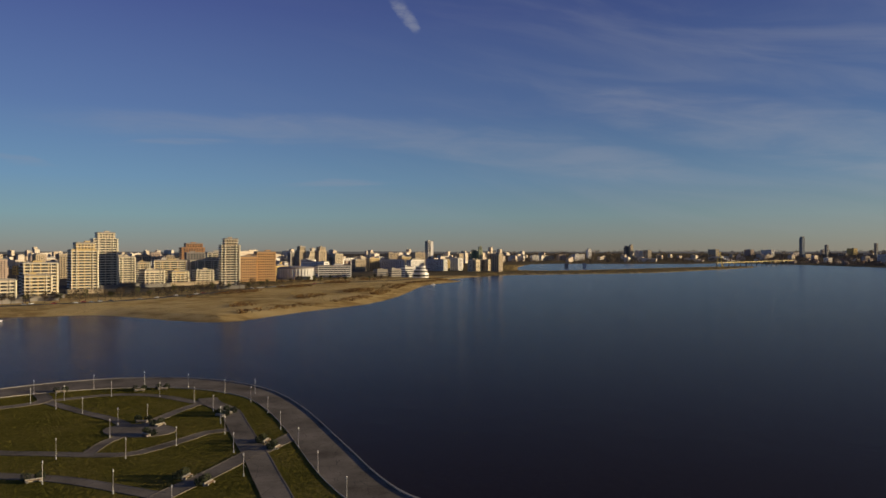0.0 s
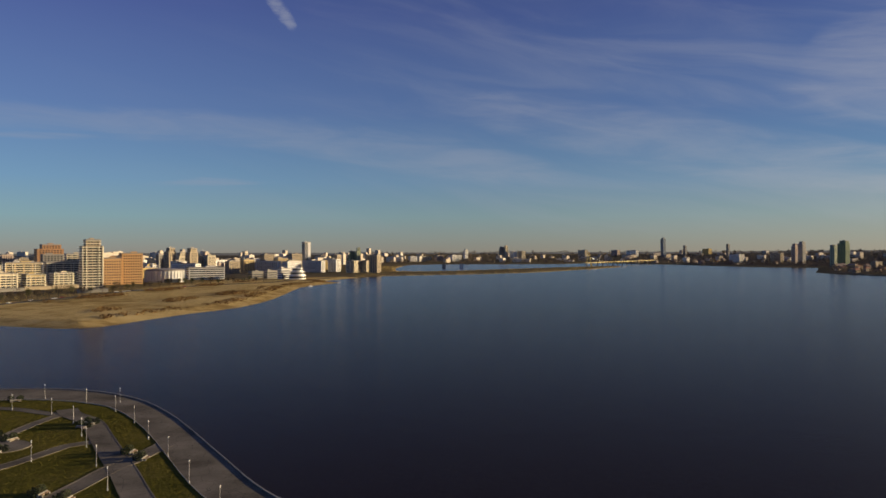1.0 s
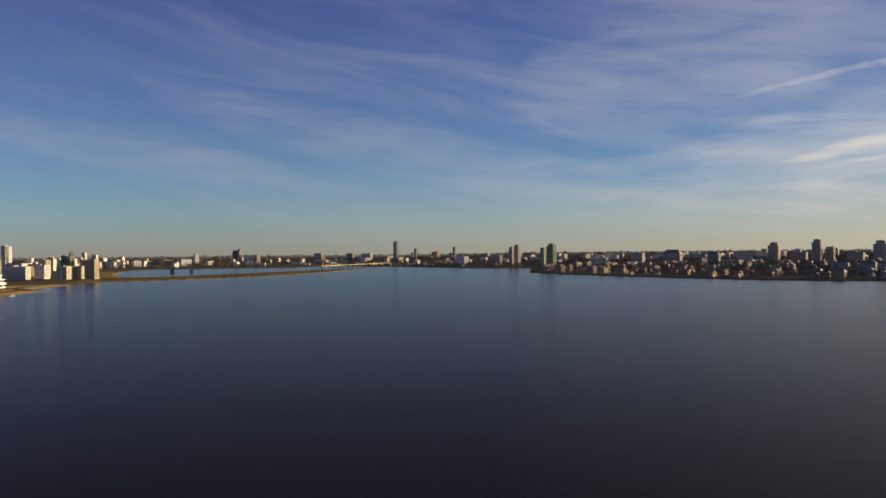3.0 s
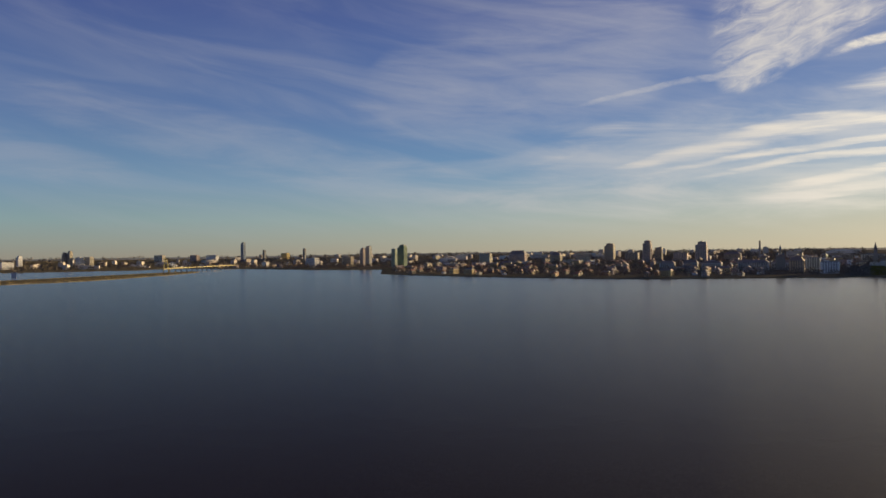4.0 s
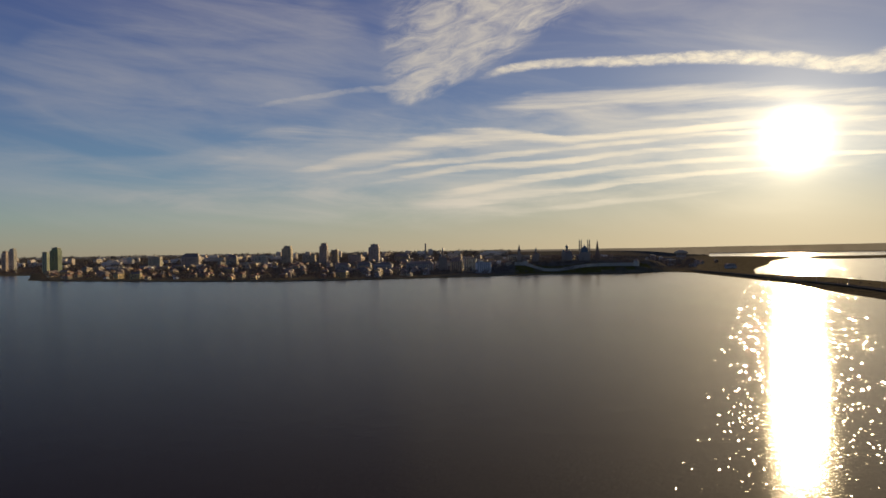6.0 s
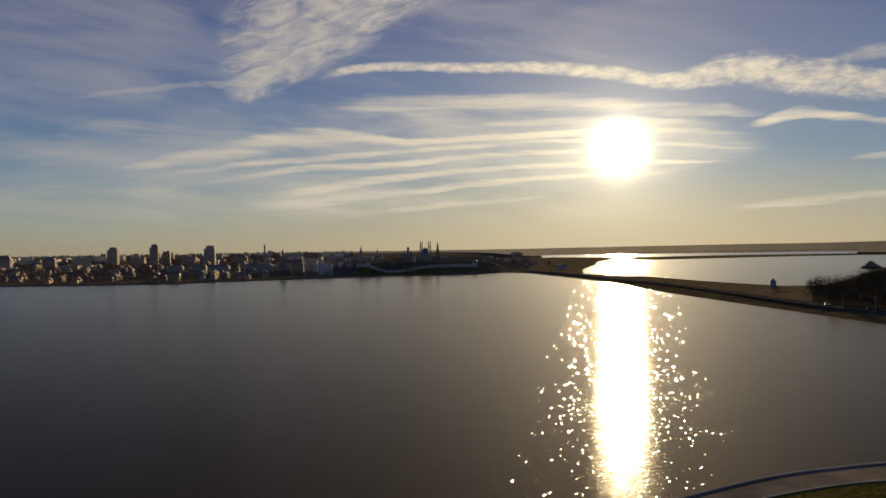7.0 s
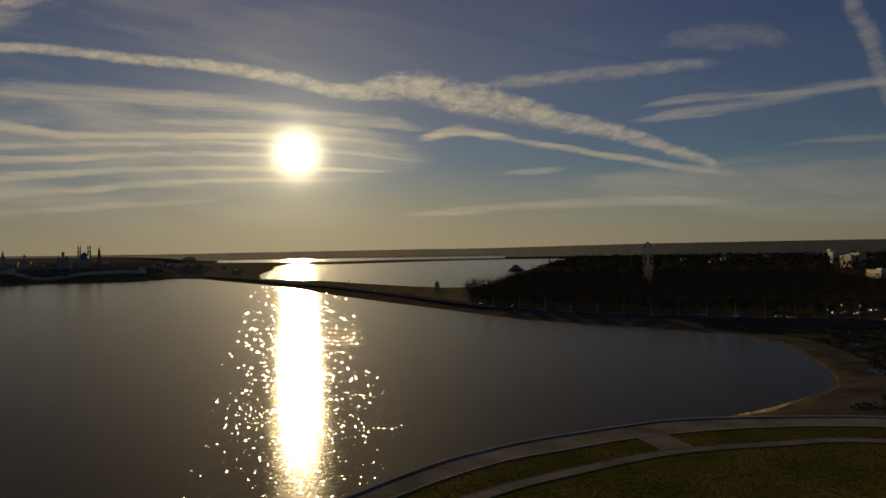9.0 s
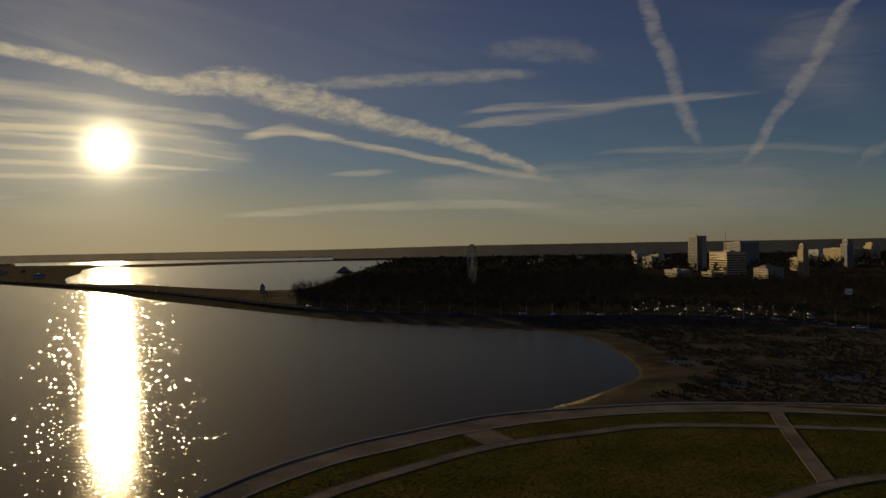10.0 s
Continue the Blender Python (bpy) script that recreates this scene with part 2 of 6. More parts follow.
# paler away from the sun on the north side, deeper to the south
side = n.math("ADD", n.math("MULTIPLY_ADD", n.smooth(bearing, 0.0, -48.0), 0.45, 1.0), n.math("MULTIPLY", n.smooth(bearing, 85.0, 118.0), -0.28))
clear = n.mix(1.0, clear, n.add("ShaderNodeCombineColor", [side, side, side]), "MULTIPLY")
clear = n.mix(0.25, clear, n.mix(1.0, sky, (0.085, 0.105, 0.16, 1), "MULTIPLY"))


def glow(width, power=1.0):
    return n.math("EXPONENT", n.math("MULTIPLY", n.math("POWER", n.math("DIVIDE", angle, width), power), -1.0))


low = n.math("SUBTRACT", 1.0, n.smooth(slope, 0.0, 0.13))
warm = n.math("MULTIPLY", low, glow(36.0))
clear = n.mix(n.math("MULTIPLY", warm, 0.75), clear, (0.56, 0.52, 0.41, 1))
clear = n.mix(n.math("MULTIPLY", n.math("MULTIPLY", low, glow(26.0)), 0.65), clear, (0.76, 0.60, 0.36, 1))
clear = n.mix(n.math("MULTIPLY", glow(14.0), 0.28), clear, (0.62, 0.58, 0.50, 1))
lit = n.mix(glow(32.0), (0.27, 0.30, 0.40, 1), (1.22, 1.08, 0.84, 1))
clouds = n.mix(cover, clear, lit)
disc = n.math("ADD", n.math("MULTIPLY", glow(1.38, 2.0), 6.0), n.math("ADD", n.math("MULTIPLY", glow(2.6, 1.0), 0.9), n.math("MULTIPLY", glow(8.0), 0.22)))
shine = n.mix(1.0, clouds, n.mix(1.0, (1.0, 0.90, 0.68, 1), n.add("ShaderNodeCombineColor", [disc, disc, disc]), "MULTIPLY"), "ADD")
shine.node.clamp_result = False
back = n.add("ShaderNodeBackground", [shine, 1.0])
n.add("ShaderNodeOutputWorld", [back])
scene.world = world

sun = new("sun", bpy.data.lights.new("sun", "SUN"))
sun.data.energy, sun.data.angle, sun.data.color = 7.0, radians(0.6), (1.0, 0.77, 0.47)
sun.matrix_world = look(SUN_WAY * 100, (0, 0, 0))

# ---- materials ----
def material(name):
    m = bpy.data.materials.new(name)
    m.use_nodes = True
    m.node_tree.nodes.clear()
    return m, Nodes(m.node_tree)


def finish(m, k, colour, rough=0.9, metal=0.0, bump=None, strength=0.3, distance=0.05, **more):
    values = {"Base Color": colour, "Roughness": rough, "Metallic": metal, **more}
    if bump is not None:
        values["Normal"] = k.add("ShaderNodeBump", {"Strength": strength, "Distance": distance, "Height": bump})
    out = k.add("ShaderNodeBsdfPrincipled", values)
    k.add("ShaderNodeOutputMaterial", [out])
    return m


def make_ground():
    m, k = material("ground")
    at = k.add("ShaderNodeNewGeometry")
    zone = k.add("ShaderNodeSeparateColor", [k.add("ShaderNodeVertexColor", layer_name="zone")])
    sand, lawn, built = (zone.node.outputs[i] for i in range(3))
    litter_shade = k.add("ShaderNodeVertexColor", out=1, layer_name="zone")
    big, mid, fine = k.noise(at, 0.012, 5), k.noise(at, 0.06, 6), k.noise(at, 0.9, 5)
    brown = k.ramp(mid, [(0.3, (0.10, 0.085, 0.048)), (0.5, (0.165, 0.135, 0.075)), (0.72, (0.24, 0.19, 0.105))])
    dune = k.ramp(k.math("ADD", k.math("MULTIPLY", big, 0.55), k.math("MULTIPLY", mid, 0.45)),
                  [(0.41, (0.33, 0.225, 0.085)), (0.47, (0.52, 0.375, 0.15)), (0.56, (0.64, 0.49, 0.215))])
    grass = k.ramp(k.math("ADD", k.math("MULTIPLY", mid, 0.6), k.math("MULTIPLY", fine, 0.4)),
                   [(0.35, (0.075, 0.072, 0.014)), (0.5, (0.125, 0.110, 0.023)), (0.65, (0.18, 0.142, 0.040))])
    town = k.ramp(mid, [(0.35, (0.085, 0.074, 0.052)), (0.6, (0.165, 0.145, 0.108))])
    colour = k.mix(built, brown, town)
    colour = k.mix(k.smooth(k.math("ADD", sand, k.math("MULTIPLY", k.math("SUBTRACT", mid, 0.5), 0.9)), 0.35, 0.6), colour, dune)
    colour = k.mix(k.smooth(lawn, 0.4, 0.6), colour, grass)
    # dark tone for the wood's leaf litter and for shade painted into the ground
    colour = k.mix(k.smooth(litter_shade, 0.3, 0.7), colour, k.ramp(mid, [(0.35, (0.034, 0.029, 0.016)), (0.6, (0.066, 0.054, 0.030))]))
    return finish(m, k, colour, 0.95, bump=fine, strength=0.5, distance=0.25, **{"Specular IOR Level": 0.0})


def make_water():
    m, k = material("water")
    at = k.add("ShaderNodeNewGeometry")
    swell, chop = k.noise(at, 0.05, 2), k.noise(at, 0.5, 3, 0.6)
    ripple = k.noise(at, 1.9, 3, 0.6)
    h = k.math("ADD", k.math("MULTIPLY", chop, 0.5), k.math("ADD", k.math("MULTIPLY", ripple, 0.30), k.math("MULTIPLY", swell, 0.5)))
    # roughness grows with distance from the lookout, fitted to the camera's view, with long slicks
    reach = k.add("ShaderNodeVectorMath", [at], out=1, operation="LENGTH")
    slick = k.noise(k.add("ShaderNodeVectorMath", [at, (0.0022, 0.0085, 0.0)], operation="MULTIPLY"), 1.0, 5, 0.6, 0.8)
    rough_share = k.math("ADD", k.smooth(reach, 150.0, 1100.0), k.math("MULTIPLY_ADD", slick, 0.7, -0.35))
    rough = k.add("ShaderNodeMapRange", [rough_share, 0.0, 1.0, 0.20, 0.225])
    soft = k.add("ShaderNodeBump", {"Strength": 0.2, "Distance": 0.5, "Height": h})
    # small flat facets of the wavelets, each with a tilt of its own, steeper across the sun's bearing than along it;
    # stretched to fit the view
    turned = k.add("ShaderNodeVectorRotate", {"Vector": at, "Angle": radians(SUN_BEARING)}, rotation_type="Z_AXIS")

    def wavelets(scale, stretch):
        cells = k.add("ShaderNodeVectorMath", [turned, (1.0, stretch, 1.0)], operation="MULTIPLY")
        return k.add("ShaderNodeTexVoronoi", {"Vector": cells, "Scale": scale}, out=1, feature="F1")

    # facets grow with distance from the lookout, sized to fit the camera's view
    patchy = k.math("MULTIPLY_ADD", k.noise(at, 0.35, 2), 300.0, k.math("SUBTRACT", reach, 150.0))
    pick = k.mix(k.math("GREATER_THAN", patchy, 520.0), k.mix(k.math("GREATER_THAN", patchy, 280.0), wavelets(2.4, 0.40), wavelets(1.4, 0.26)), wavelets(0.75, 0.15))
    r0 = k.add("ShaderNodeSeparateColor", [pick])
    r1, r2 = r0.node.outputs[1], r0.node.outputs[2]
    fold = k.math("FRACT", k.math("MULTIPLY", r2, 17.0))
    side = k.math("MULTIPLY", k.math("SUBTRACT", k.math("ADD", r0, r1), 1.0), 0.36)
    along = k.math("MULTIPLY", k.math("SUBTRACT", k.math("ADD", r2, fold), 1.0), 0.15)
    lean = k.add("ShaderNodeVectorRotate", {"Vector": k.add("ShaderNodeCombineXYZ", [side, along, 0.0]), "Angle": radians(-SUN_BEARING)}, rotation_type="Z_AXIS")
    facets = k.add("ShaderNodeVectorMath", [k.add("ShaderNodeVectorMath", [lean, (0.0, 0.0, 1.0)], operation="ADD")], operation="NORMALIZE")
    # paler purple-grey body colour towards the inlet in the west
    west = k.smooth(k.math("MULTIPLY_ADD", slick, 160.0, k.add("ShaderNodeSeparateXYZ", [at])), 20.0, -260.0)
    body_tone = k.mix(west, (0.020, 0.0145, 0.015, 1), (0.062, 0.050, 0.058, 1))
    murky = k.add("ShaderNodeBsdfDiffuse", {"Color": body_tone, "Normal": soft})

    def gloss(rough_, normal):
        return k.add("ShaderNodeBsdfAnisotropic", {"Color": (1, 1, 1, 1), "Roughness": rough_, "Normal": normal}, distribution="BECKMANN")

    # facet glints weaken with distance from the lookout, to fit the view
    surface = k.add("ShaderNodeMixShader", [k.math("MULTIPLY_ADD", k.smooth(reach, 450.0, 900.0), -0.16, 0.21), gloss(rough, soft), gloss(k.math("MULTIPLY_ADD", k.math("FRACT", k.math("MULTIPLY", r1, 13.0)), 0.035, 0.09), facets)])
    calm = k.add("ShaderNodeMixShader", [k.add("ShaderNodeFresnel", {"IOR": 1.075, "Normal": soft}), murky, surface])
    wind = k.add("ShaderNodeBsdfPrincipled", {"Base Color": body_tone, "IOR": 1.12, "Roughness": 0.75, "Normal": soft})
    k.add("ShaderNodeOutputMaterial", [k.add("ShaderNodeMixShader", [0.34, calm, wind])])
    return m


def make_hills():
    """Far hills as a glowing backdrop: lit haze is put in as emission, brighter below the sun."""
    m, k = material("glowing_haze_hills")
    at = k.add("ShaderNodeNewGeometry")
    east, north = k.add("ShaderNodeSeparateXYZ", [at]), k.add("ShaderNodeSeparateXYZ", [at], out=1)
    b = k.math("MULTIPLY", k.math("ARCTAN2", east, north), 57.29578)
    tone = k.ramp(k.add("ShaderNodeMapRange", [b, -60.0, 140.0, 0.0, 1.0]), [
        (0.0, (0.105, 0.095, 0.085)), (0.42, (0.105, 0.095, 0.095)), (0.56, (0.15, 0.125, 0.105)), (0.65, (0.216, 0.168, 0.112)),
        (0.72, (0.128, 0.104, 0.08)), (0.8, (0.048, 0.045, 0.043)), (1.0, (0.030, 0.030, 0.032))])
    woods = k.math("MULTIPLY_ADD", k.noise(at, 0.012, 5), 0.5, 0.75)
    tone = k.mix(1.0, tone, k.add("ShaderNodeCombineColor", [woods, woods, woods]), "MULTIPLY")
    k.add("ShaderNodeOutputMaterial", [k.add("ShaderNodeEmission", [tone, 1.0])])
    return m


M_HILLS = make_hills()
M_GROUND, M_WATER = make_ground(), make_water()


def plain(name, colour, rough=0.85, metal=0.0, spread=0.12, grain=0.15, scale=0.4, **more):
    """A painted, stone or metal surface with stains at two scales and a slight shift from piece to piece."""
    m, k = material(name)
    at = k.add("ShaderNodeTexCoord", out=3)
    stain, fine = k.noise(at, scale * 0.25, 5), k.noise(at, scale * 6.0, 4)
    piece = k.add("ShaderNodeObjectInfo", out=5)
    tone = k.math("ADD", k.math("MULTIPLY_ADD", stain, grain * 2, 1.0 - grain), k.math("MULTIPLY_ADD", fine, grain, -grain * 0.5))
    tone = k.math("ADD", tone, k.math("MULTIPLY_ADD", piece, spread * 2, -spread))
    colour = k.mix(1.0, (*colour, 1), k.add("ShaderNodeCombineColor", [tone, tone, tone]), "MULTIPLY")
    return finish(m, k, colour, rough, metal, bump=fine, strength=0.2, distance=0.03, **more)


PAINT = {
    "cream": plain("cream_render", (0.58, 0.50, 0.36)), "honey": plain("honey_render", (0.56, 0.42, 0.20)),
    "white": plain("white_panels", (0.72, 0.70, 0.66)), "tan": plain("tan_panels", (0.43, 0.35, 0.24)),
    "brick": plain("brown_brick", (0.40, 0.22, 0.11)), "orange": plain("orange_brick", (0.52, 0.31, 0.14)),
    "slate": plain("slate_panels", (0.26, 0.245, 0.225)), "grey": plain("grey_render", (0.40, 0.38, 0.34)),
    "rose": plain("rose_panels", (0.47, 0.36, 0.29)), "ochre": plain("ochre_render", (0.50, 0.36, 0.12)),
    "green": plain("green_cladding", (0.16, 0.22, 0.13)), "sage": plain("sage_cladding", (0.36, 0.40, 0.26)),
    "pale": plain("pale_cladding", (0.62, 0.60, 0.58)), "glass": plain("blue_glass", (0.16, 0.20, 0.26), 0.25)}
M_BAND = plain("pale_balcony_bands", (0.78, 0.72, 0.56))
M_WINDOW = plain("dark_window_glass", (0.045, 0.05, 0.06), 0.12, spread=0.4, grain=0.4)
M_ROOF = plain("grey_flat_roof", (0.27, 0.25, 0.23))
M_TILE = plain("brown_roof_sheets", (0.22, 0.165, 0.13), 0.6)
M_ZINC = plain("light_metal_roof", (0.42, 0.42, 0.42), 0.45, 0.3)
M_STONE = plain("pale_stone", (0.50, 0.46, 0.38), scale=0.8, **{"Specular IOR Level": 0.0})
# darker copy of the pale stone: backlit shade put in the colour
M_BACKLIT_STONE = plain("backlit_pale_stone", (0.27, 0.235, 0.19), scale=0.8)
M_CONCRETE = plain("weathered_concrete", (0.30, 0.285, 0.26), grain=0.3, scale=0.6, **{"Specular IOR Level": 0.0})
M_WHITE = plain("white_paint", (0.78, 0.77, 0.74), 0.6)
M_DARK = plain("dark_metal", (0.05, 0.05, 0.055), 0.5, 0.4)
M_STEEL = plain("grey_steel", (0.45, 0.45, 0.46), 0.5, 0.5)
M_YELLOW = plain("yellow_paint", (0.60, 0.46, 0.12), 0.6)
M_BLUE = plain("blue_dome_tiles", (0.10, 0.15, 0.18), 0.6)
M_BARK = plain("brown_bark", (0.075, 0.055, 0.04), 0.95)
M_TWIG = plain("bare_brown_twigs", (0.075, 0.058, 0.034), 0.95, spread=0.25)
M_LEAF = plain("late_olive_leaves", (0.075, 0.075, 0.024), 0.9, spread=0.25)
M_SHRUB = plain("dark_green_shrub", (0.030, 0.040, 0.015), 0.9)
# brick darkened for the watch tower: backlit silhouette put in the colour
M_MASONRY = plain("backlit_brick_masonry", (0.20, 0.16, 0.125))
M_WOOD = plain("bench_planks", (0.30, 0.19, 0.10), 0.7)
M_RUBBER = plain("black_rubber", (0.02, 0.02, 0.02), 0.9)


def make_paving():
    m, k = material("park_paving")
    at = k.add("ShaderNodeNewGeometry")
    blot, fine = k.noise(at, 0.07, 6, 0.65), k.noise(at, 2.5, 4)
    crack = k.add("ShaderNodeTexVoronoi", {"Vector": at, "Scale": 0.22}, feature="DISTANCE_TO_EDGE")
    base = k.ramp(k.math("ADD", k.math("MULTIPLY", blot, 0.8), k.math("MULTIPLY", fine, 0.2)),
                  [(0.36, (0.12, 0.105, 0.080)), (0.5, (0.20, 0.176, 0.136)), (0.64, (0.27, 0.237, 0.184))])
    base = k.mix(k.smooth(crack, 0.0, 0.012), (0.07, 0.065, 0.06, 1), base)
    return finish(m, k, base, 0.9, bump=fine, strength=0.3, distance=0.03, **{"Specular IOR Level": 0.0})


def make_asphalt():
    m, k = material("road_asphalt")
    at = k.add("ShaderNodeNewGeometry")
    blot, fine = k.noise(at, 0.05, 5), k.noise(at, 3.0, 3)
    return finish(m, k, k.ramp(blot, [(0.35, (0.05, 0.05, 0.052)), (0.65, (0.095, 0.092, 0.088))]), 0.9, bump=fine, strength=0.3, distance=0.02, **{"Specular IOR Level": 0.0})


M_PAVING, M_ASPHALT = make_paving(), make_asphalt()


def make_grass():
    m, k = material("lawn_tufts")
    at = k.add("ShaderNodeNewGeometry")
    own = k.add("ShaderNodeNewGeometry", out=8)
    patch = k.noise(at, 0.05, 5, 0.6)
    tone = k.ramp(k.math("ADD", k.math("MULTIPLY", patch, 0.75), k.math("MULTIPLY", own, 0.25)),
                  [(0.33, (0.076, 0.078, 0.014)), (0.5, (0.118, 0.108, 0.021)), (0.68, (0.168, 0.135, 0.036))])
    return finish(m, k, tone, 0.9, **{"Specular IOR Level": 0.0})


M_GRASS = make_grass()

# ---- water and ground ----
LEFT_BANK = [(-110, 900), (-75, 760), (-60, 700), (-49.4, 668), (-45.6, 660), (-42.9, 659), (-40.5, 623), (-36.1, 566), (-33.3, 568),
             (-31.1, 602), (-27.5, 664), (-24.3, 721), (-21.9, 842), (-20.5, 1028), (-19.5, 1146), (-17.1, 1272), (-18.3, 1346),
             (-15.1, 1525), (-13.7, 1596), (-11.3, 1638), (-5.9, 1737), (-2.0, 1897), (3.3, 2452)]
LAGOON = [(3.0, 2620), (-2.0, 2300), (-6.0, 2080), (-11.0, 1900), (-13.0, 2050), (-12.5, 2681), (-10.4, 3039), (-0.9, 3076), (1.5, 3313), (5.5, 3077)]
FAR_BANK = [(9.5, 2764), (13.5, 2516), (16.6, 2486), (16.4, 1945), (19.8, 1741), (25.3, 1560), (29.0, 1480), (35.5, 1400), (43.4, 1440), (51.2, 1520),
            (55.0, 1555), (61.4, 1655)]
DAM = [(64.2, 1457), (68.9, 1120), (71.9, 915), (74.6, 800), (80.9, 635), (86.4, 545), (92.9, 502), (97.0, 478), (100.1, 466)]
BAY = [(103.8, 431), (106.2, 365), (107.4, 316), (107.0, 295), (105.6, 278), (103.6, 258), (101.4, 243), (99.0, 229)]
QUAY_EAST = [(96.5, 221), (94.7, 215), (92.6, 209), (89.5, 200), (86.4, 193), (83.6, 184), (80.9, 177), (78.9, 170), (76.8, 163), (73.2, 151)]
QUAY_FRONT = [(60, 128), (45, 112), (25, 105), (5, 108), (-8, 118), (-17, 138)]
QUAY_WEST = [(-22.5, 155), (-25.4, 184), (-27.8, 219), (-29.7, 256), (-32.1, 281), (-34.9, 298), (-38.0, 309), (-42.0, 315), (-45.9, 313), (-49.8, 306)]
INLET = [(-60, 285), (-75, 255), (-100, 240), (-120, 300), (-125, 700)]
RIVER = LEFT_BANK + LAGOON + FAR_BANK + DAM + BAY + QUAY_EAST + QUAY_FRONT + QUAY_WEST + INLET
OUTER_RIVER = [(67.5, 1440), (72.0, 1288), (75.0, 1150), (79.4, 1015), (82.3, 1000), (84.5, 1247), (86.0, 1622), (87.5, 2170), (88.6, 2900), (89.7, 3650),
               (85.0, 3750), (80.6, 3526), (76.0, 3250), (72.3, 3078), (69.5, 3150), (68.2, 2900), (67.9, 2500), (67.9, 2299), (67.0, 1854), (67.0, 1600)]
FAR_RIVER = [(64.5, 4300), (66.5, 4050), (69.0, 3900), (72.3, 3850), (76.6, 4150), (82.5, 4250), (85.0, 4400), (84.0, 4700), (78.0, 4720), (70.0, 4740), (64.0, 4700)]


def smoothed(points, steps=2):
    """A closed line through the points, rounded between them, as an array of x, y."""
    p = [polar(b, d) for b, d in points]
    out = []
    for i in range(len(p)):
        a, b, c, d = (p[(i + k) % len(p)] for k in (-1, 0, 1, 2))
        for s in range(steps):
            t = s / steps
            q = 0.5 * ((2 * b) + (c - a) * t + (2 * a - 5 * b + 4 * c - d) * t * t + (3 * b - a - 3 * c + d) * t ** 3)
            out.append((q.x, q.y))
    return np.array(out)


def inside(poly, x, y):
    """How far the points are inside the closed line (negative outside)."""
    best, odd = np.full(x.shape, 1e18), np.zeros(x.shape, bool)
    ends = np.roll(poly, -1, axis=0)
    for (ax, ay), (bx, by) in zip(poly, ends):
        dx, dy = bx - ax, by - ay
        t = np.clip(((x - ax) * dx + (y - ay) * dy) / (dx * dx + dy * dy + 1e-9), 0, 1)
        best = np.minimum(best, (x - ax - t * dx) ** 2 + (y - ay - t * dy) ** 2)
        odd ^= ((ay > y) != (by > y)) & (x < (bx - ax) * (y - ay) / (by - ay + 1e-12) + ax)
    return np.where(odd, 1, -1) * np.sqrt(best)


ROAD_B = [55.0, 62.4, 66.0, 72.0, 76.0, 81.8, 85.5, 89.7, 95.7, 101.7, 109.7, 117.5, 124.0, 150.0]
ROAD_D = [1900, 1720, 1400, 1030, 850, 673, 610, 571, 541, 533, 541, 503, 456, 380]
POOLS = [(110.9, 345, 10, 1.1), (113.8, 292, 9, 1.0), (121.5, 318, 14, 1.2), (118.0, 372, 9, 0.9), (108.6, 430, 11, 0.9)]
WATERS = [smoothed(RIVER), smoothed(OUTER_RIVER), smoothed(FAR_RIVER)]


def ease(x, lo, hi):
    t = np.clip((x - lo) / (hi - lo), 0, 1)
    return t * t * (3 - 2 * t)


def waves2(x, y, size, seed):
    """Cheap smooth unevenness between -1 and 1."""
    r = np.random.RandomState(seed)
    out = 0
    for _ in range(7):
        a, k, f = r.uniform(0, 6.3), r.uniform(0.5, 1.6) / size, r.uniform(0, 6.3)
        out = out + np.sin((x * math.cos(a) + y * math.sin(a)) * k * 6.3 + f)
    return out / 4.0


def inland(x, y):
    """Distance to the nearest water, positive on land."""
    return np.concatenate([-np.max([inside(w, x[i:i + 6000], y[i:i + 6000]) for w in WATERS], axis=0) for i in range(0, len(x), 6000)])


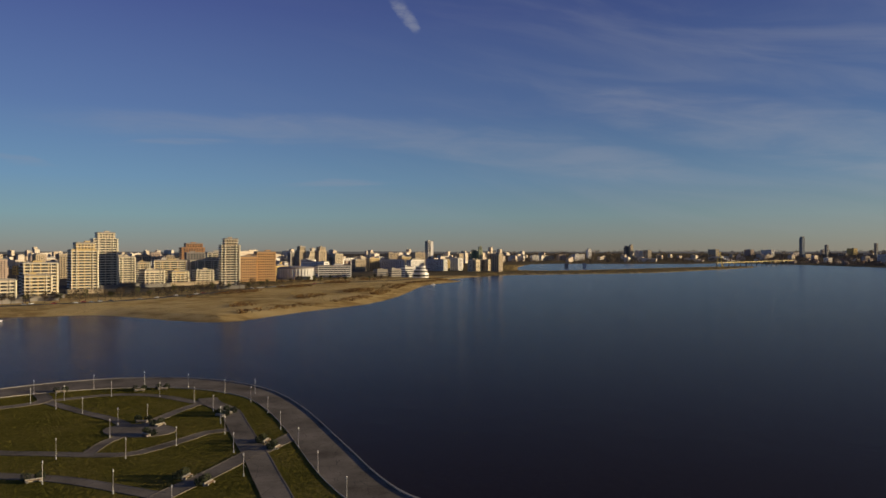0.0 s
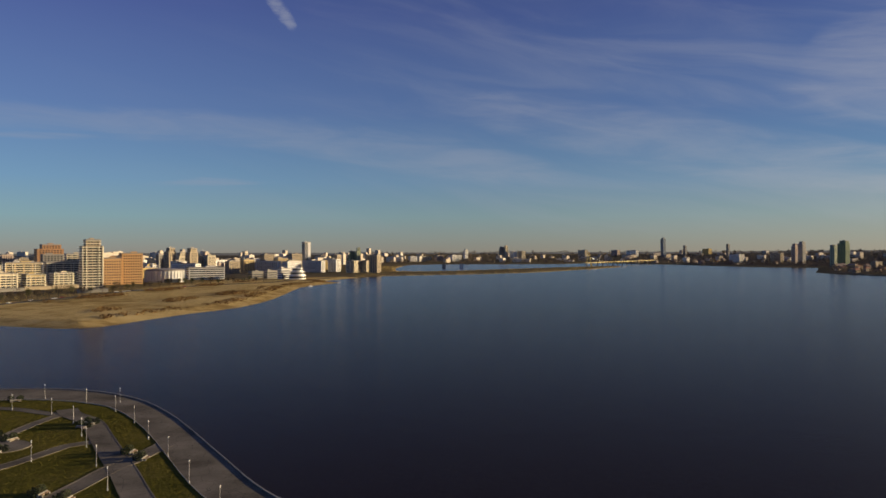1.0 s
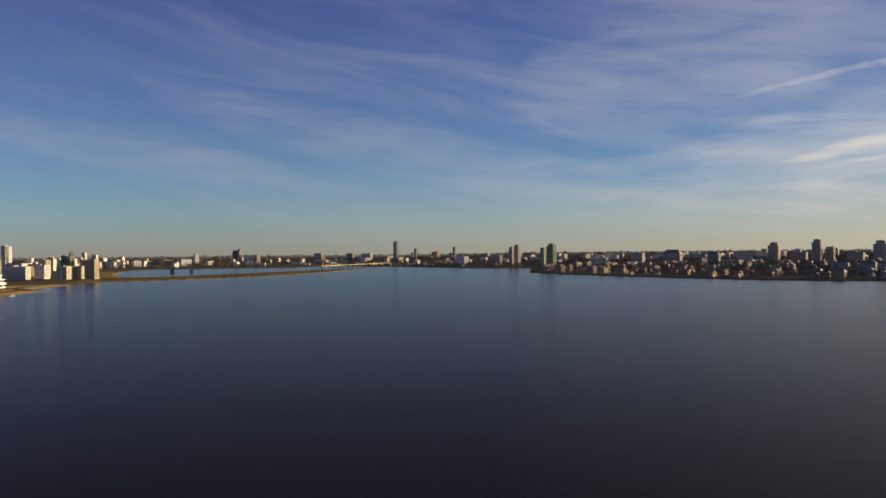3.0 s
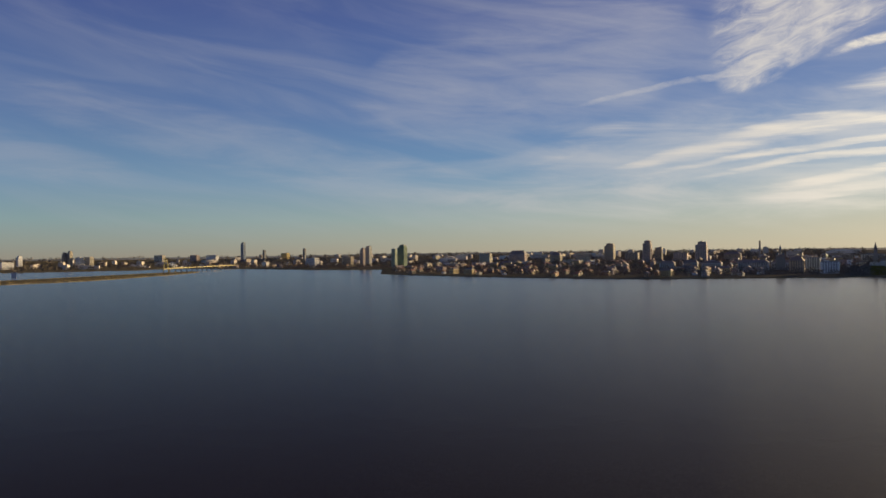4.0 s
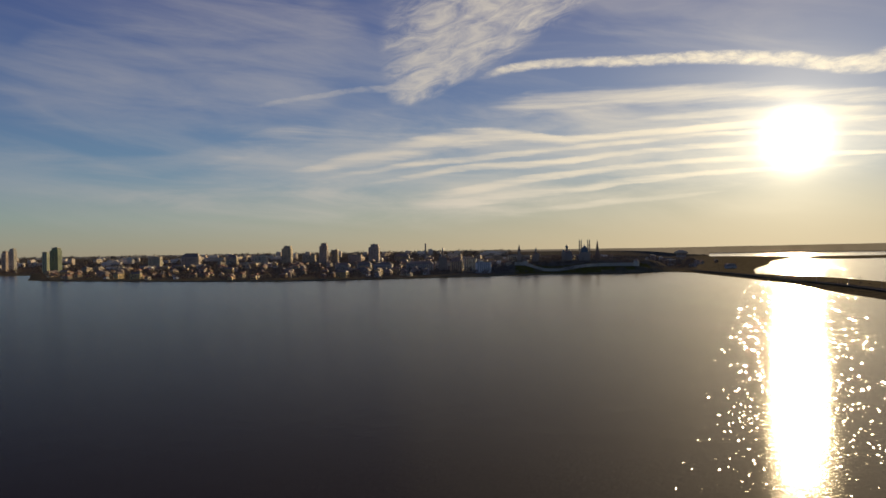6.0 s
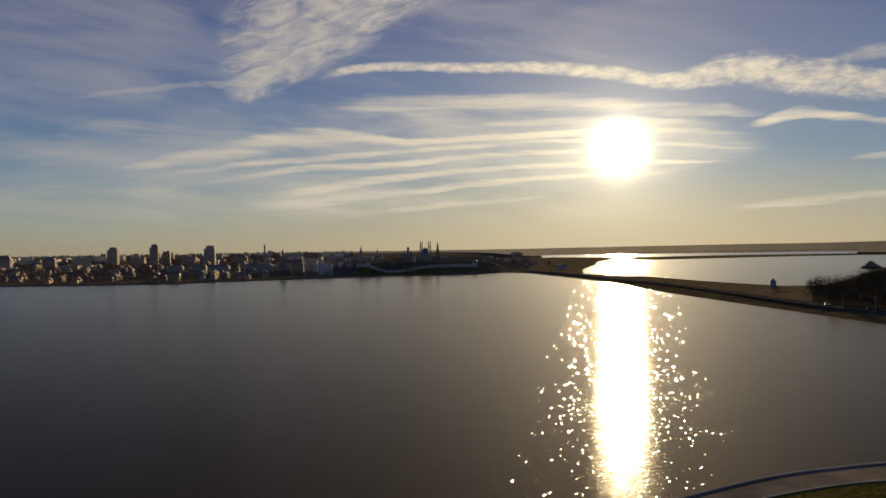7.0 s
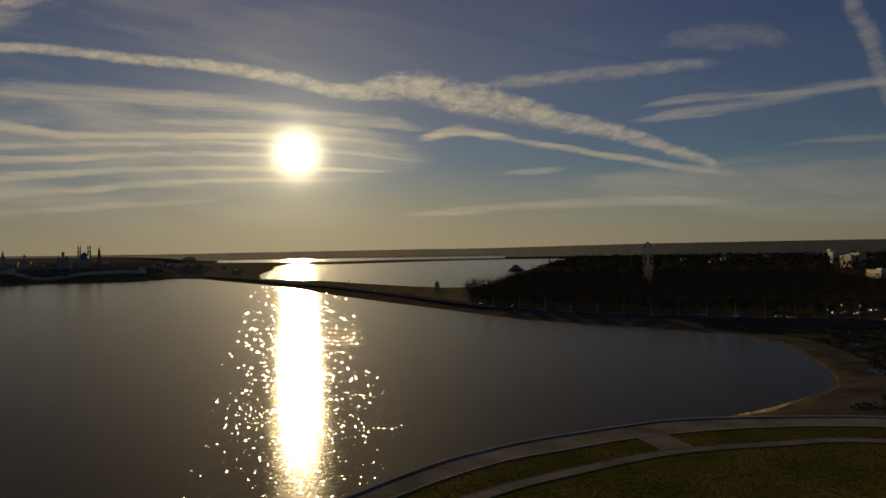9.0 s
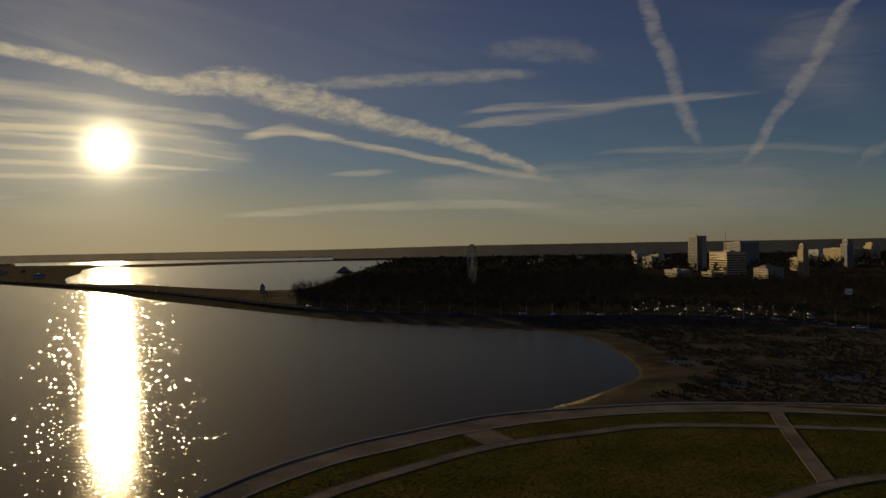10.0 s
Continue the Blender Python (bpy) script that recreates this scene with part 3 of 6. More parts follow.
def level(x, y, land=None):
    """Height of the ground."""
    land = inland(x, y) if land is None else land
    d, b = np.hypot(x, y), np.degrees(np.arctan2(x, y))
    shore = np.where(land > 0, np.minimum(land * 0.09, 2.2), np.maximum(land * 0.09, -4.0))
    quay = np.where(land > 3.5, 2.0, -4.0)
    quay_zone = ((b > -120) & (b < 94) & (d < 345)) | (d < 120)
    z = np.where(quay_zone, quay, shore)
    z = np.where((b >= 94) & (d < 245) & (land > 0), np.minimum(2.0, np.maximum(land * 0.45, shore)), z)
    # the old town climbs away from the far bank; a citadel hill stands at its end
    town = ease(b, 2, 16) * (1 - ease(b, 58, 64))
    z = z + town * (30 * ease(land, 60, 1500) + 3.0 * waves2(x, y, 700, 3) * ease(land, 100, 500))
    fort = np.interp(b, [49.0, 50.2, 51.0, 51.7, 52.4, 53.4, 54.0, 54.6, 55.4, 56.1, 57.6, 59.0, 60.0, 62.0], [12, 18, 17, 10, 4.5, 3.5, 6, 9, 12, 13, 13.5, 13, 10, 4])
    hill = ease(d, 1570, 1640) * fort + ease(d, 1690, 1770) * np.maximum(24 - fort, 0)
    z = z + ease(b, 48.5, 50.5) * (1 - ease(b, 59.5, 62)) * (land > 0) * (1 - ease(d, 1950, 2300)) * np.maximum(hill - np.maximum(z, 0), 0)
    # dam and coast road on their embankment, with a reed flat and pools in front of it
    road = np.interp(b, ROAD_B, ROAD_D)
    z = z + ease(b, 61, 66) * ease(d, road - 30, road - 10) * (d < 2600) * (b < 150) * 1.1 * ease(land, 4, 24)
    flat = ease(b, 98, 101) * (b < 150) * (d > np.interp(b, [99, 125], [232, 259])) * (1 - ease(d, road - 30, road - 18))
    z = np.where(land > 0, z - flat * np.maximum(z - 0.55 - 0.35 * waves2(x, y, 45, 8), 0), z)
    for pb, pd, size, deep in POOLS:
        px, py = polar(pb, pd).x, polar(pb, pd).y
        z = z - deep * np.exp(-((x - px) ** 2 + (y - py) ** 2) / size ** 2)
    # low dunes on the sandy spit
    spit = (b < -17) * (d > 500) * (d < 1300)
    z = z + spit * ease(land, 8, 60) * (1.0 + 0.35 * waves2(x, y, 120, 5))
    # far ridges
    rim = 38 + 5 * ease(b, 5, 20) + 4 * ease(b, 68, 80) + 16 * ease(b, 80, 100) + 2.0 * waves2(x, y, 1800, 9)
    z = z + np.where(land > 0, ease(d, np.interp(b, [56, 64, 150], [3300, 4800, 4800]), 4850) ** 1.5 * np.maximum(rim - z, 0), 0)
    return z


def sheet(name, verts, faces, mats, attribute=None, smooth=True):
    me = bpy.data.meshes.new(name)
    me.from_pydata(verts, [], faces)
    for m in mats:
        me.materials.append(m)
    me.polygons.foreach_set("use_smooth", np.full(len(faces), smooth))
    if attribute is not None:
        layer = me.color_attributes.new("zone", "FLOAT_COLOR", "POINT")
        layer.data.foreach_set("color", attribute.astype(np.float32).ravel())
    me.update()
    return new(name, me)


bearings = np.radians(np.concatenate([np.arange(-180, -56, 2.0), np.arange(-56, 130, 0.2), np.arange(130, 180, 2.0)]))
radii = np.concatenate([[0.5, 20.0, 45.0, 70.0], np.geomspace(90, 4960, 330)])
B, R = np.meshgrid(bearings, radii)
gx, gy = (R * np.sin(B)).ravel(), (R * np.cos(B)).ravel()
land = inland(gx, gy)
gz = level(gx, gy, land)
gb, gd = np.degrees(B).ravel(), R.ravel()

# what grows where: sand, lawn, trodden or built ground, leaf litter with painted shade
sand = ((gb < -14) * (gd > 450) * (gd < 1500) * (1 - ease(land, 110, 260)) + (gb > -14) * (gb < 4) * (gd > 1500) * (gd < 2700) * (land < 12) * 0.8
        + ease(gb, 96, 98) * (1 - ease(gb, 103, 106)) * (gd < 300) * (gd > 235) * (1 - ease(land, 2, 5)))
lawn = (gd < np.interp(gb, [-125, 96, 99, 125], [335, 335, 226, 256])) * (gb > -125) * (gb < 140) * 1.0
lawn = np.maximum(lawn, ease(gb, 49.5, 51) * (1 - ease(gb, 59, 61)) * (gd > 1570) * (gd < 1720) * (land > 12))
built = (gb > 99) * (gb < 150) * (gd > 236) * (gd < np.interp(gb, ROAD_B, ROAD_D) - 8) * ease(land, 1.0, 4.0) + ease(gb, 2, 8) * (1 - ease(gb, 60, 66)) * ease(land, 40, 120) + (gb < -13) * ease(land, 180, 330)
# dam bank and reed flat darkened at half strength: shade put in the colour
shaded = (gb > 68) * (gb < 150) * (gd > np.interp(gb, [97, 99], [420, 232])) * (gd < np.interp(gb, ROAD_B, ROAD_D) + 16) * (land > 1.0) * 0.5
litter_shade = shaded + ease(gb, 81.5, 83) * (gb < 150) * (gd > np.interp(gb, ROAD_B, ROAD_D) + 16) * (gd < 4700) * (land > 12)
zone = np.clip(np.stack([sand, lawn, built, litter_shade], 1), 0, 1)

nb, nr = len(bearings), len(radii)
i, j = np.meshgrid(np.arange(nr - 1), np.arange(nb), indexing="ij")
quads = np.stack([i * nb + j, (i + 1) * nb + j, (i + 1) * nb + (j + 1) % nb, i * nb + (j + 1) % nb], -1).reshape(-1, 4)
quads = quads[gz[quads].max(axis=1) > -2.5][:, ::-1]
used, index = np.unique(quads, return_inverse=True)
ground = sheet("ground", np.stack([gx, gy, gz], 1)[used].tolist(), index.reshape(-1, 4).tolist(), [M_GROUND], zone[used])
tagged(ground, "brown autumn ground with sand, dry grass and lawn", "ground", kind="structure")

# hills on the horizon, their sunlit haze painted as emission
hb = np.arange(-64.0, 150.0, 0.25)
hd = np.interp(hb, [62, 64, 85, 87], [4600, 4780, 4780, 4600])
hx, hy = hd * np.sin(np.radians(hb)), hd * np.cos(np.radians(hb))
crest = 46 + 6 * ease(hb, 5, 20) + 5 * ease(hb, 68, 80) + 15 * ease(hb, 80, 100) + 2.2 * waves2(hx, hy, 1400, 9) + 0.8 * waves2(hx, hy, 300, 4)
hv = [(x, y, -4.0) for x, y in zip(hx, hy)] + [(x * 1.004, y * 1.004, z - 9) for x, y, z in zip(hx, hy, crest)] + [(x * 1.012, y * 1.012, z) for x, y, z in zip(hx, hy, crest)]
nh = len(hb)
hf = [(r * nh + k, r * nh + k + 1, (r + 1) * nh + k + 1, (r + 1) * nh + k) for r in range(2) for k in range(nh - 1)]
tagged(sheet("backdrop", hv, hf, [M_HILLS]), "low wooded hills on the horizon with glowing painted haze", "hills", kind="structure")

# one level face under the far banks; the reach below the hills is tilted to fit the view
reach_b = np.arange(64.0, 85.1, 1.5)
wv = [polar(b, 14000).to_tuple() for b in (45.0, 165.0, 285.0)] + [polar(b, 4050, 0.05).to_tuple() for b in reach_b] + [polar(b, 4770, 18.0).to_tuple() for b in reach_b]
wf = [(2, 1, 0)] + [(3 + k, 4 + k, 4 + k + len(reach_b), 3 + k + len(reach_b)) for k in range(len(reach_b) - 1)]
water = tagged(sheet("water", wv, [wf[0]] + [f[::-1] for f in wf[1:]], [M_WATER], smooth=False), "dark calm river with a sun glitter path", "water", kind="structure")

# ---- making things ----
class Shape:
    """Faces gathered into one mesh."""

    def __init__(self):
        self.v, self.f = [], []

    def add(self, verts, faces):
        k = len(self.v)
        self.v += verts
        self.f += [tuple(i + k for i in face) for face in faces]
        return self

    def box(self, x, y, z, sx, sy, sz, bevel=0.0):
        """A box on its base centre; bevel cuts back its top edges."""
        a, b, e = sx / 2, sy / 2, bevel
        low = [(x + i * a, y + j * b, z) for i, j in ((-1, -1), (1, -1), (1, 1), (-1, 1))]
        mid = [(p, q, z + sz - e) for p, q, _ in low]
        faces = [(0, 3, 2, 1), (0, 1, 5, 4), (1, 2, 6, 5), (2, 3, 7, 6), (3, 0, 4, 7)]
        if not e:
            return self.add(low + mid, faces + [(4, 5, 6, 7)])
        top = [(x + i * (a - e), y + j * (b - e), z + sz) for i, j in ((-1, -1), (1, -1), (1, 1), (-1, 1))]
        return self.add(low + mid + top, faces + [(4, 5, 9, 8), (5, 6, 10, 9), (6, 7, 11, 10), (7, 4, 8, 11), (8, 9, 10, 11)])

    def turned(self, profile, x=0.0, y=0.0, sides=12):
        """A body of rotation through (radius, height) pairs."""
        verts, faces = [], []
        for r, z in profile:
            verts += [(x + r * math.cos(6.2832 * i / sides), y + r * math.sin(6.2832 * i / sides), z) for i in range(sides)]
        for k in range(len(profile) - 1):
            faces += [(k * sides + i, k * sides + (i + 1) % sides, (k + 1) * sides + (i + 1) % sides, (k + 1) * sides + i) for i in range(sides)]
        faces += [tuple(range(sides))[::-1], tuple((len(profile) - 1) * sides + i for i in range(sides))]
        return self.add(verts, faces)

    def rod(self, a, b, r0, r1=None, sides=5):
        a, b = Vector(a), Vector(b)
        r1 = r0 if r1 is None else r1
        u = (b - a).orthogonal().normalized()
        w = (b - a).normalized().cross(u)
        verts = [tuple(p + (u * math.cos(6.2832 * i / sides) + w * math.sin(6.2832 * i / sides)) * r) for p, r in ((a, r0), (b, r1)) for i in range(sides)]
        faces = [(i, (i + 1) % sides, sides + (i + 1) % sides, sides + i) for i in range(sides)]
        return self.add(verts, faces + [tuple(range(sides))[::-1], tuple(range(sides, 2 * sides))])

    def gable(self, x, y, z, sx, sy, h, hip=0.0):
        """A pitched roof with its ridge along x."""
        a, b = sx / 2, sy / 2
        verts = [(x - a, y - b, z), (x + a, y - b, z), (x + a, y + b, z), (x - a, y + b, z), (x - a + hip, y, z + h), (x + a - hip, y, z + h)]
        return self.add(verts, [(0, 1, 5, 4), (2, 3, 4, 5), (1, 2, 5), (3, 0, 4), (0, 3, 2, 1)])


def thing(name, at, rz, label, category, group=""):
    ob = new(name)
    ob.matrix_world = pose(at[0], at[1], at[2], 0, 0, rz)
    return tagged(ob, label, category, group)


def mesh_of(name, shape, mat):
    me = bpy.data.meshes.new(name)
    me.from_pydata(shape.v, [], shape.f)
    me.materials.append(mat)
    me.update()
    return me


def part(name, shape, mat, parent, label="", at=None, kind=""):
    """One mesh object under a thing or a part."""
    ob = new(name, shape if isinstance(shape, bpy.types.Mesh) else mesh_of(name, shape, mat))
    ob.parent = parent
    if at is not None:
        ob.location = at
    return tagged(ob, label, kind=kind)


def height(b, d):
    p = polar(b, d)
    return float(level(np.array([p.x]), np.array([p.y]))[0])


rng = random.Random(4)
WORDS = {"cream": "cream", "honey": "honey yellow", "white": "white", "tan": "tan", "brick": "brown brick", "orange": "orange brick", "slate": "dark slate",
         "grey": "grey", "rose": "pale rose", "ochre": "ochre", "green": "dark green", "sage": "sage green", "pale": "pale grey", "glass": "blue glass"}


def facade(shape, w, dep, z0, floors, step, bay, wide, tall, proud=0.06):
    """Panes on all four fronts."""
    for side in range(4):
        run, off = (w, dep / 2) if side % 2 == 0 else (dep, w / 2)
        count = max(1, int((run - 1.2) / bay))
        for f in range(floors):
            z = z0 + f * step + (step - tall) * 0.55
            for c in range(count):
                u = (c - (count - 1) / 2) * bay
                if side == 0:
                    shape.box(u, -off, z, wide, proud * 2, tall)
                elif side == 2:
                    shape.box(u, off, z, wide, proud * 2, tall)
                elif side == 1:
                    shape.box(off, u, z, proud * 2, wide, tall)
                else:
                    shape.box(-off, u, z, proud * 2, wide, tall)


def building(kind, b, d, w, dep, top, colour, turn, style):
    at = polar(b, d)
    ground_z = height(b, d) - 0.6
    h = max(top - ground_z, 6.0)
    step = 3.1 if kind in ("flats", "tower") else 3.9
    name = {"flats": "apartment_building", "tower": "apartment_tower", "office": "office_building", "hall": "shopping_hall"}[kind]
    look_of = {"bal": "with banded balconies", "win": "with rows of dark windows", "ribbon": "with ribbon windows", "gable": "with a dark pitched roof",
               "split": "with one dark glazed side"}[style]
    size = "slender" if h > 2.6 * w else ("tall" if h > 40 else "mid-rise" if h > 18 else "low")
    ob = thing(name, (at.x, at.y, ground_z), -b + turn, f"{size} {WORDS[colour]} {name.replace('_', ' ')} {look_of}", "building")
    body_h = h - (0 if style == "gable" else 1.1)
    if style == "gable":
        body_h = h * 0.74
    crown = kind == "tower" and style in ("bal", "win") and h > 45
    main_h = body_h - (2.2 * step if crown else 0)
    body = Shape().box(0, 0, 0, w, dep, main_h)
    if crown:
        body.box(w * 0.06, 0, main_h - 0.4, w * 0.72, dep * 0.8, 2.2 * step + 0.4)
    part("wall", body, PAINT[colour], ob)
    roof = Shape()
    if style == "gable":
        roof.gable(0, 0, body_h - 0.2, w + 1.2, dep + 1.2, h - body_h + 0.2, min(dep * 0.4, w * 0.3))
        part("roof", roof, M_TILE, ob, "dark pitched sheet roof")
        stack = mesh_of("chimney", Shape().box(0, 0, 0, 1.2, 0.9, 3.6, 0.1), PAINT["brick"])
        for k in range(max(1, int(w / 14))):
            part("chimney", stack, None, ob, at=((k + 0.5) * w / max(1, int(w / 14)) - w / 2, dep * 0.12, h - 3.2))
    else:
        fw, fd = (w * 0.72, dep * 0.8) if crown else (w, dep)
        fx = w * 0.06 if crown else 0
        for sx, sy, lx, ly in ((0, -1, fw + 0.5, 0.5), (0, 1, fw + 0.5, 0.5), (-1, 0, 0.5, fd - 0.5), (1, 0, 0.5, fd - 0.5)):
            roof.box(fx + sx * fw / 2, sy * fd / 2, body_h - 0.3, lx, ly, 1.4)
        roof.box(fx, 0, body_h, fw - 0.6, fd - 0.6, 0.25)
        part("roof", roof, M_ROOF, ob, "flat roof with a parapet")
        lift = Shape().box(fx + fw * rng.uniform(-0.2, 0.2), fd * 0.1, body_h + 0.25, max(3.0, fw * 0.28), max(3.0, fd * 0.35), 2.6)
        part("lift_house", lift, PAINT[colour], ob)
        part("roof_vent", Shape().box(fx - fw * 0.33, -fd * 0.2, body_h + 0.25, 1.6, 1.6, 1.5), M_STEEL, ob)
    floors = max(1, int((main_h - 1.0) / step))
    panes = Shape()
    far = d > 1350
    if style == "ribbon":
        for f in range(floors):
            z = 1.0 + f * step + 1.1
            panes.box(0, -dep / 2, z, w * 0.94, 0.12, 1.9).box(0, dep / 2, z, w * 0.94, 0.12, 1.9)
            panes.box(-w / 2, 0, z, 0.12, dep * 0.9, 1.9).box(w / 2, 0, z, 0.12, dep * 0.9, 1.9)
    elif style == "bal":
        for f in range(floors):
            z = 1.0 + f * step + 0.95
            for u0 in (-0.36, -0.12, 0.12, 0.36):
                panes.box(u0 * w, -dep / 2, z, w * 0.2, 0.12, 1.9).box(u0 * w, dep / 2, z, w * 0.2, 0.12, 1.9)
                panes.box(-w / 2, u0 * dep, z, 0.12, dep * 0.2, 1.9).box(w / 2, u0 * dep, z, 0.12, dep * 0.2, 1.9)
    elif style == "split":
        for f in range(floors):
            panes.box(-w * 0.22, -dep / 2, 1.0 + f * step + 0.5, w * 0.48, 0.14, 2.3)
            panes.box(-w / 2, 0, 1.0 + f * step + 0.5, 0.14, dep * 0.9, 2.3)
    else:
        bay, wide = (4.6, 2.6) if far else (3.3, 1.9)
        facade(panes, w, dep, 1.0, floors, step, bay, wide, 1.75)
    if crown:
        if style == "bal":
            crown_band = mesh_of("crown_band", Shape().box(0, 0, 0, w * 0.72 + 1.6, dep * 0.8 + 1.6, 0.6, 0.05), M_BAND)
            for f in range(1, 3):
                part("crown_band", crown_band, None, ob, at=(w * 0.06, 0, main_h + f * step - 0.5))
        bay, wide = (4.6, 2.6) if far else (3.3, 1.9)
        k = Shape()
        facade(k, w * 0.72, dep * 0.8, main_h, 2, step, bay, wide, 1.75)
        panes.add([(x + w * 0.06, y, z) for x, y, z in k.v], k.f)
    part("glazing", panes, M_WINDOW, ob, "dark window panes", kind="stuff")
    if style == "bal":
        band_ = Shape().box(0, 0, 0, w + 1.5, dep + 1.5, 0.75, 0.05)
        shared = mesh_of("balcony", band_, M_BAND)
        for f in range(1, floors + 1):
            part("balcony", shared, None, ob, at=(0, 0, 1.0 + f * step - 0.35))
        pier = mesh_of("pier", Shape().box(0, 0, 0, 0.6, 0.7, main_h, 0.1), M_BAND)
        for s in (-0.5, -0.31, 0.31, 0.5):
            part("pier", pier, None, ob, at=(s * w, -dep / 2 - 0.8, 0))
        for s in (-0.5, 0.0, 0.5):
            part("pier", pier, None, ob, at=(w / 2 + 0.75, s * dep, 0))
        base_ = Shape().box(-1.0, -dep / 2 - 6, 0, w + 10, 11.0, 4.4).box(-1.0, -dep / 2 - 6.5, 4.4, w + 11, 12.5, 0.5)
        part("podium", base_, PAINT["slate"] if rng.random() < 0.6 else PAINT["tan"], ob, "low shop podium with a canopy")
    return ob


def flats(*a):
    return building("flats", *a)


def tower(*a):
    return building("tower", *a)


def office(*a):
    return building("office", *a)


def hall(*a):
    return building("hall", *a)


# ---- the new quarter on the near bank, the old town and the blocks beyond the wood ----
flats(-48.66, 801, 25, 17, 25, "cream", 11, "bal")
flats(-46.33, 862, 30, 19, 39, "honey", 11, "bal")
flats(-46.43, 830, 23, 11, 28, "honey", 11, "bal")
tower(-43.7, 960, 27, 22, 60, "honey", 11, "bal")
tower(-42.4, 1066, 28, 23, 74, "cream", 11, "bal")
flats(-41.0, 1123, 20, 18, 43, "cream", 11, "bal")
flats(-39.32, 1080, 25, 20, 26, "cream", 20, "bal")
flats(-37.58, 1120, 22, 17, 23, "honey", 20, "bal")
flats(-35.94, 1150, 24, 19, 24, "cream", 20, "bal")
flats(-34.44, 1180, 20, 17, 25, "cream", 20, "bal")
flats(-39.92, 1190, 16, 12, 35, "honey", 11, "bal")
flats(-38.2, 1235, 46, 20, 37, "honey", 11, "bal")
flats(-35.89, 1255, 44, 21, 37, "cream", 11, "bal")
flats(-35.03, 1270, 29, 18, 49, "cream", 11, "bal")
tower(-36.66, 1515, 42, 29, 65, "brick", 11, "win")
flats(-36.46, 1359, 30, 18, 48, "slate", 11, "win")
tower(-34.12, 1009, 22, 20, 66, "tan", 11, "bal")
office(-32.95, 1222, 28, 23, 43, "orange", 11, "win")
office(-31.6, 1234, 29, 23, 50, "orange", 11, "win")
flats(-29.7, 1707, 14, 11, 47, "slate", 34, "win")
tower(-29.04, 1657, 17, 16, 60, "tan", 34, "win")
tower(-28.33, 1707, 18, 15, 50, "cream", 34, "win")
tower(-27.61, 1658, 19, 17, 59, "tan", 34, "win")
hall(-26.7, 1440, 62, 34, 24, "white", 11, "ribbon")
flats(-27.02, 1905, 12, 11, 36, "tan", 34, "win")
flats(-26.4, 1908, 23, 19, 44, "cream", 34, "win")
flats(-24.81, 1808, 29, 18, 30, "tan", 34, "win")
flats(-23.79, 1858, 29, 18, 34, "honey", 34, "win")
tower(-23.93, 2507, 18, 17, 47, "cream", 34, "win")
flats(-22.37, 2010, 30, 20, 45, "tan", 34, "win")
flats(-21.41, 1909, 28, 20, 36, "honey", 34, "win")
flats(-20.4, 2111, 32, 22, 46, "tan", 34, "win")
office(-22.13, 1443, 22, 12, 17, "grey", 34, "ribbon")
office(-21.2, 1411, 18, 13, 22, "white", 34, "ribbon")
office(-23.19, 1478, 24, 13, 15, "slate", 34, "ribbon")
tower(-19.58, 2208, 18, 17, 79, "pale", 34, "split")
flats(-18.94, 1906, 18, 14, 29, "tan", 34, "win")
flats(-18.24, 2151, 51, 26, 26, "ochre", 34, "win")
tower(-16.26, 1843, 14, 13, 52, "green", 20, "win")
tower(-15.78, 1842, 10, 10, 60, "sage", 20, "win")
tower(-15.06, 1842, 10, 10, 43, "tan", 20, "win")
tower(-14.48, 1846, 21, 16, 44, "tan", 20, "win")
flats(-48.7, 1509, 27, 18, 37, "rose", 11, "win")
flats(-49.61, 1412, 34, 23, 40, "tan", 11, "win")
flats(-47.09, 1909, 28, 19, 27, "cream", 11, "win")
flats(-46.38, 2110, 35, 22, 40, "rose", 11, "win")
flats(-45.52, 2309, 38, 19, 34, "white", 11, "win")
flats(-44.85, 1505, 15, 11, 42, "tan", 11, "win")
flats(-40.11, 1907, 14, 13, 42, "cream", 11, "win")
flats(-39.1, 2010, 23, 21, 47, "rose", 11, "win")
flats(-38.12, 2110, 24, 22, 38, "tan", 11, "win")
flats(-30.11, 1605, 13, 10, 27, "white", 34, "win")
flats(-25.68, 2006, 16, 13, 25, "rose", 34, "win")
flats(-23.03, 2305, 12, 11, 31, "white", 34, "win")
flats(-11.75, 3610, 36, 22, 30, "white", 34, "win")
flats(-10.8, 3714, 57, 29, 27, "cream", 34, "win")
flats(-9.78, 3711, 39, 24, 32, "rose", 34, "win")
flats(-8.55, 3713, 54, 28, 35, "white", 34, "win")
tower(-7.78, 4008, 19, 17, 62, "white", 34, "win")
tower(-5.12, 3908, 18, 17, 75, "slate", 34, "win")
tower(-4.79, 3909, 18, 16, 81, "cream", -55, "win")
flats(-4.23, 3909, 32, 19, 53, "white", -54, "win")
flats(-3.62, 3910, 35, 21, 53, "cream", -54, "win")
flats(11.47, 3013, 45, 27, 38, "white", -39, "win")
tower(6.54, 4209, 20, 18, 121, "glass", -43, "win")
flats(8.02, 4206, 13, 12, 79, "slate", -42, "win")
flats(10.9, 4006, 12, 11, 84, "slate", -39, "win")
flats(9.52, 4312, 41, 25, 62, "ochre", -40, "win")
flats(0.87, 4222, 60, 20, 58, "cream", -49, "win")
flats(3.2, 4321, 48, 20, 57, "rose", -46, "win")
flats(4.4, 4250, 70, 20, 55, "white", -46, "win")
tower(15.14, 2906, 16, 13, 74, "rose", -35, "win")
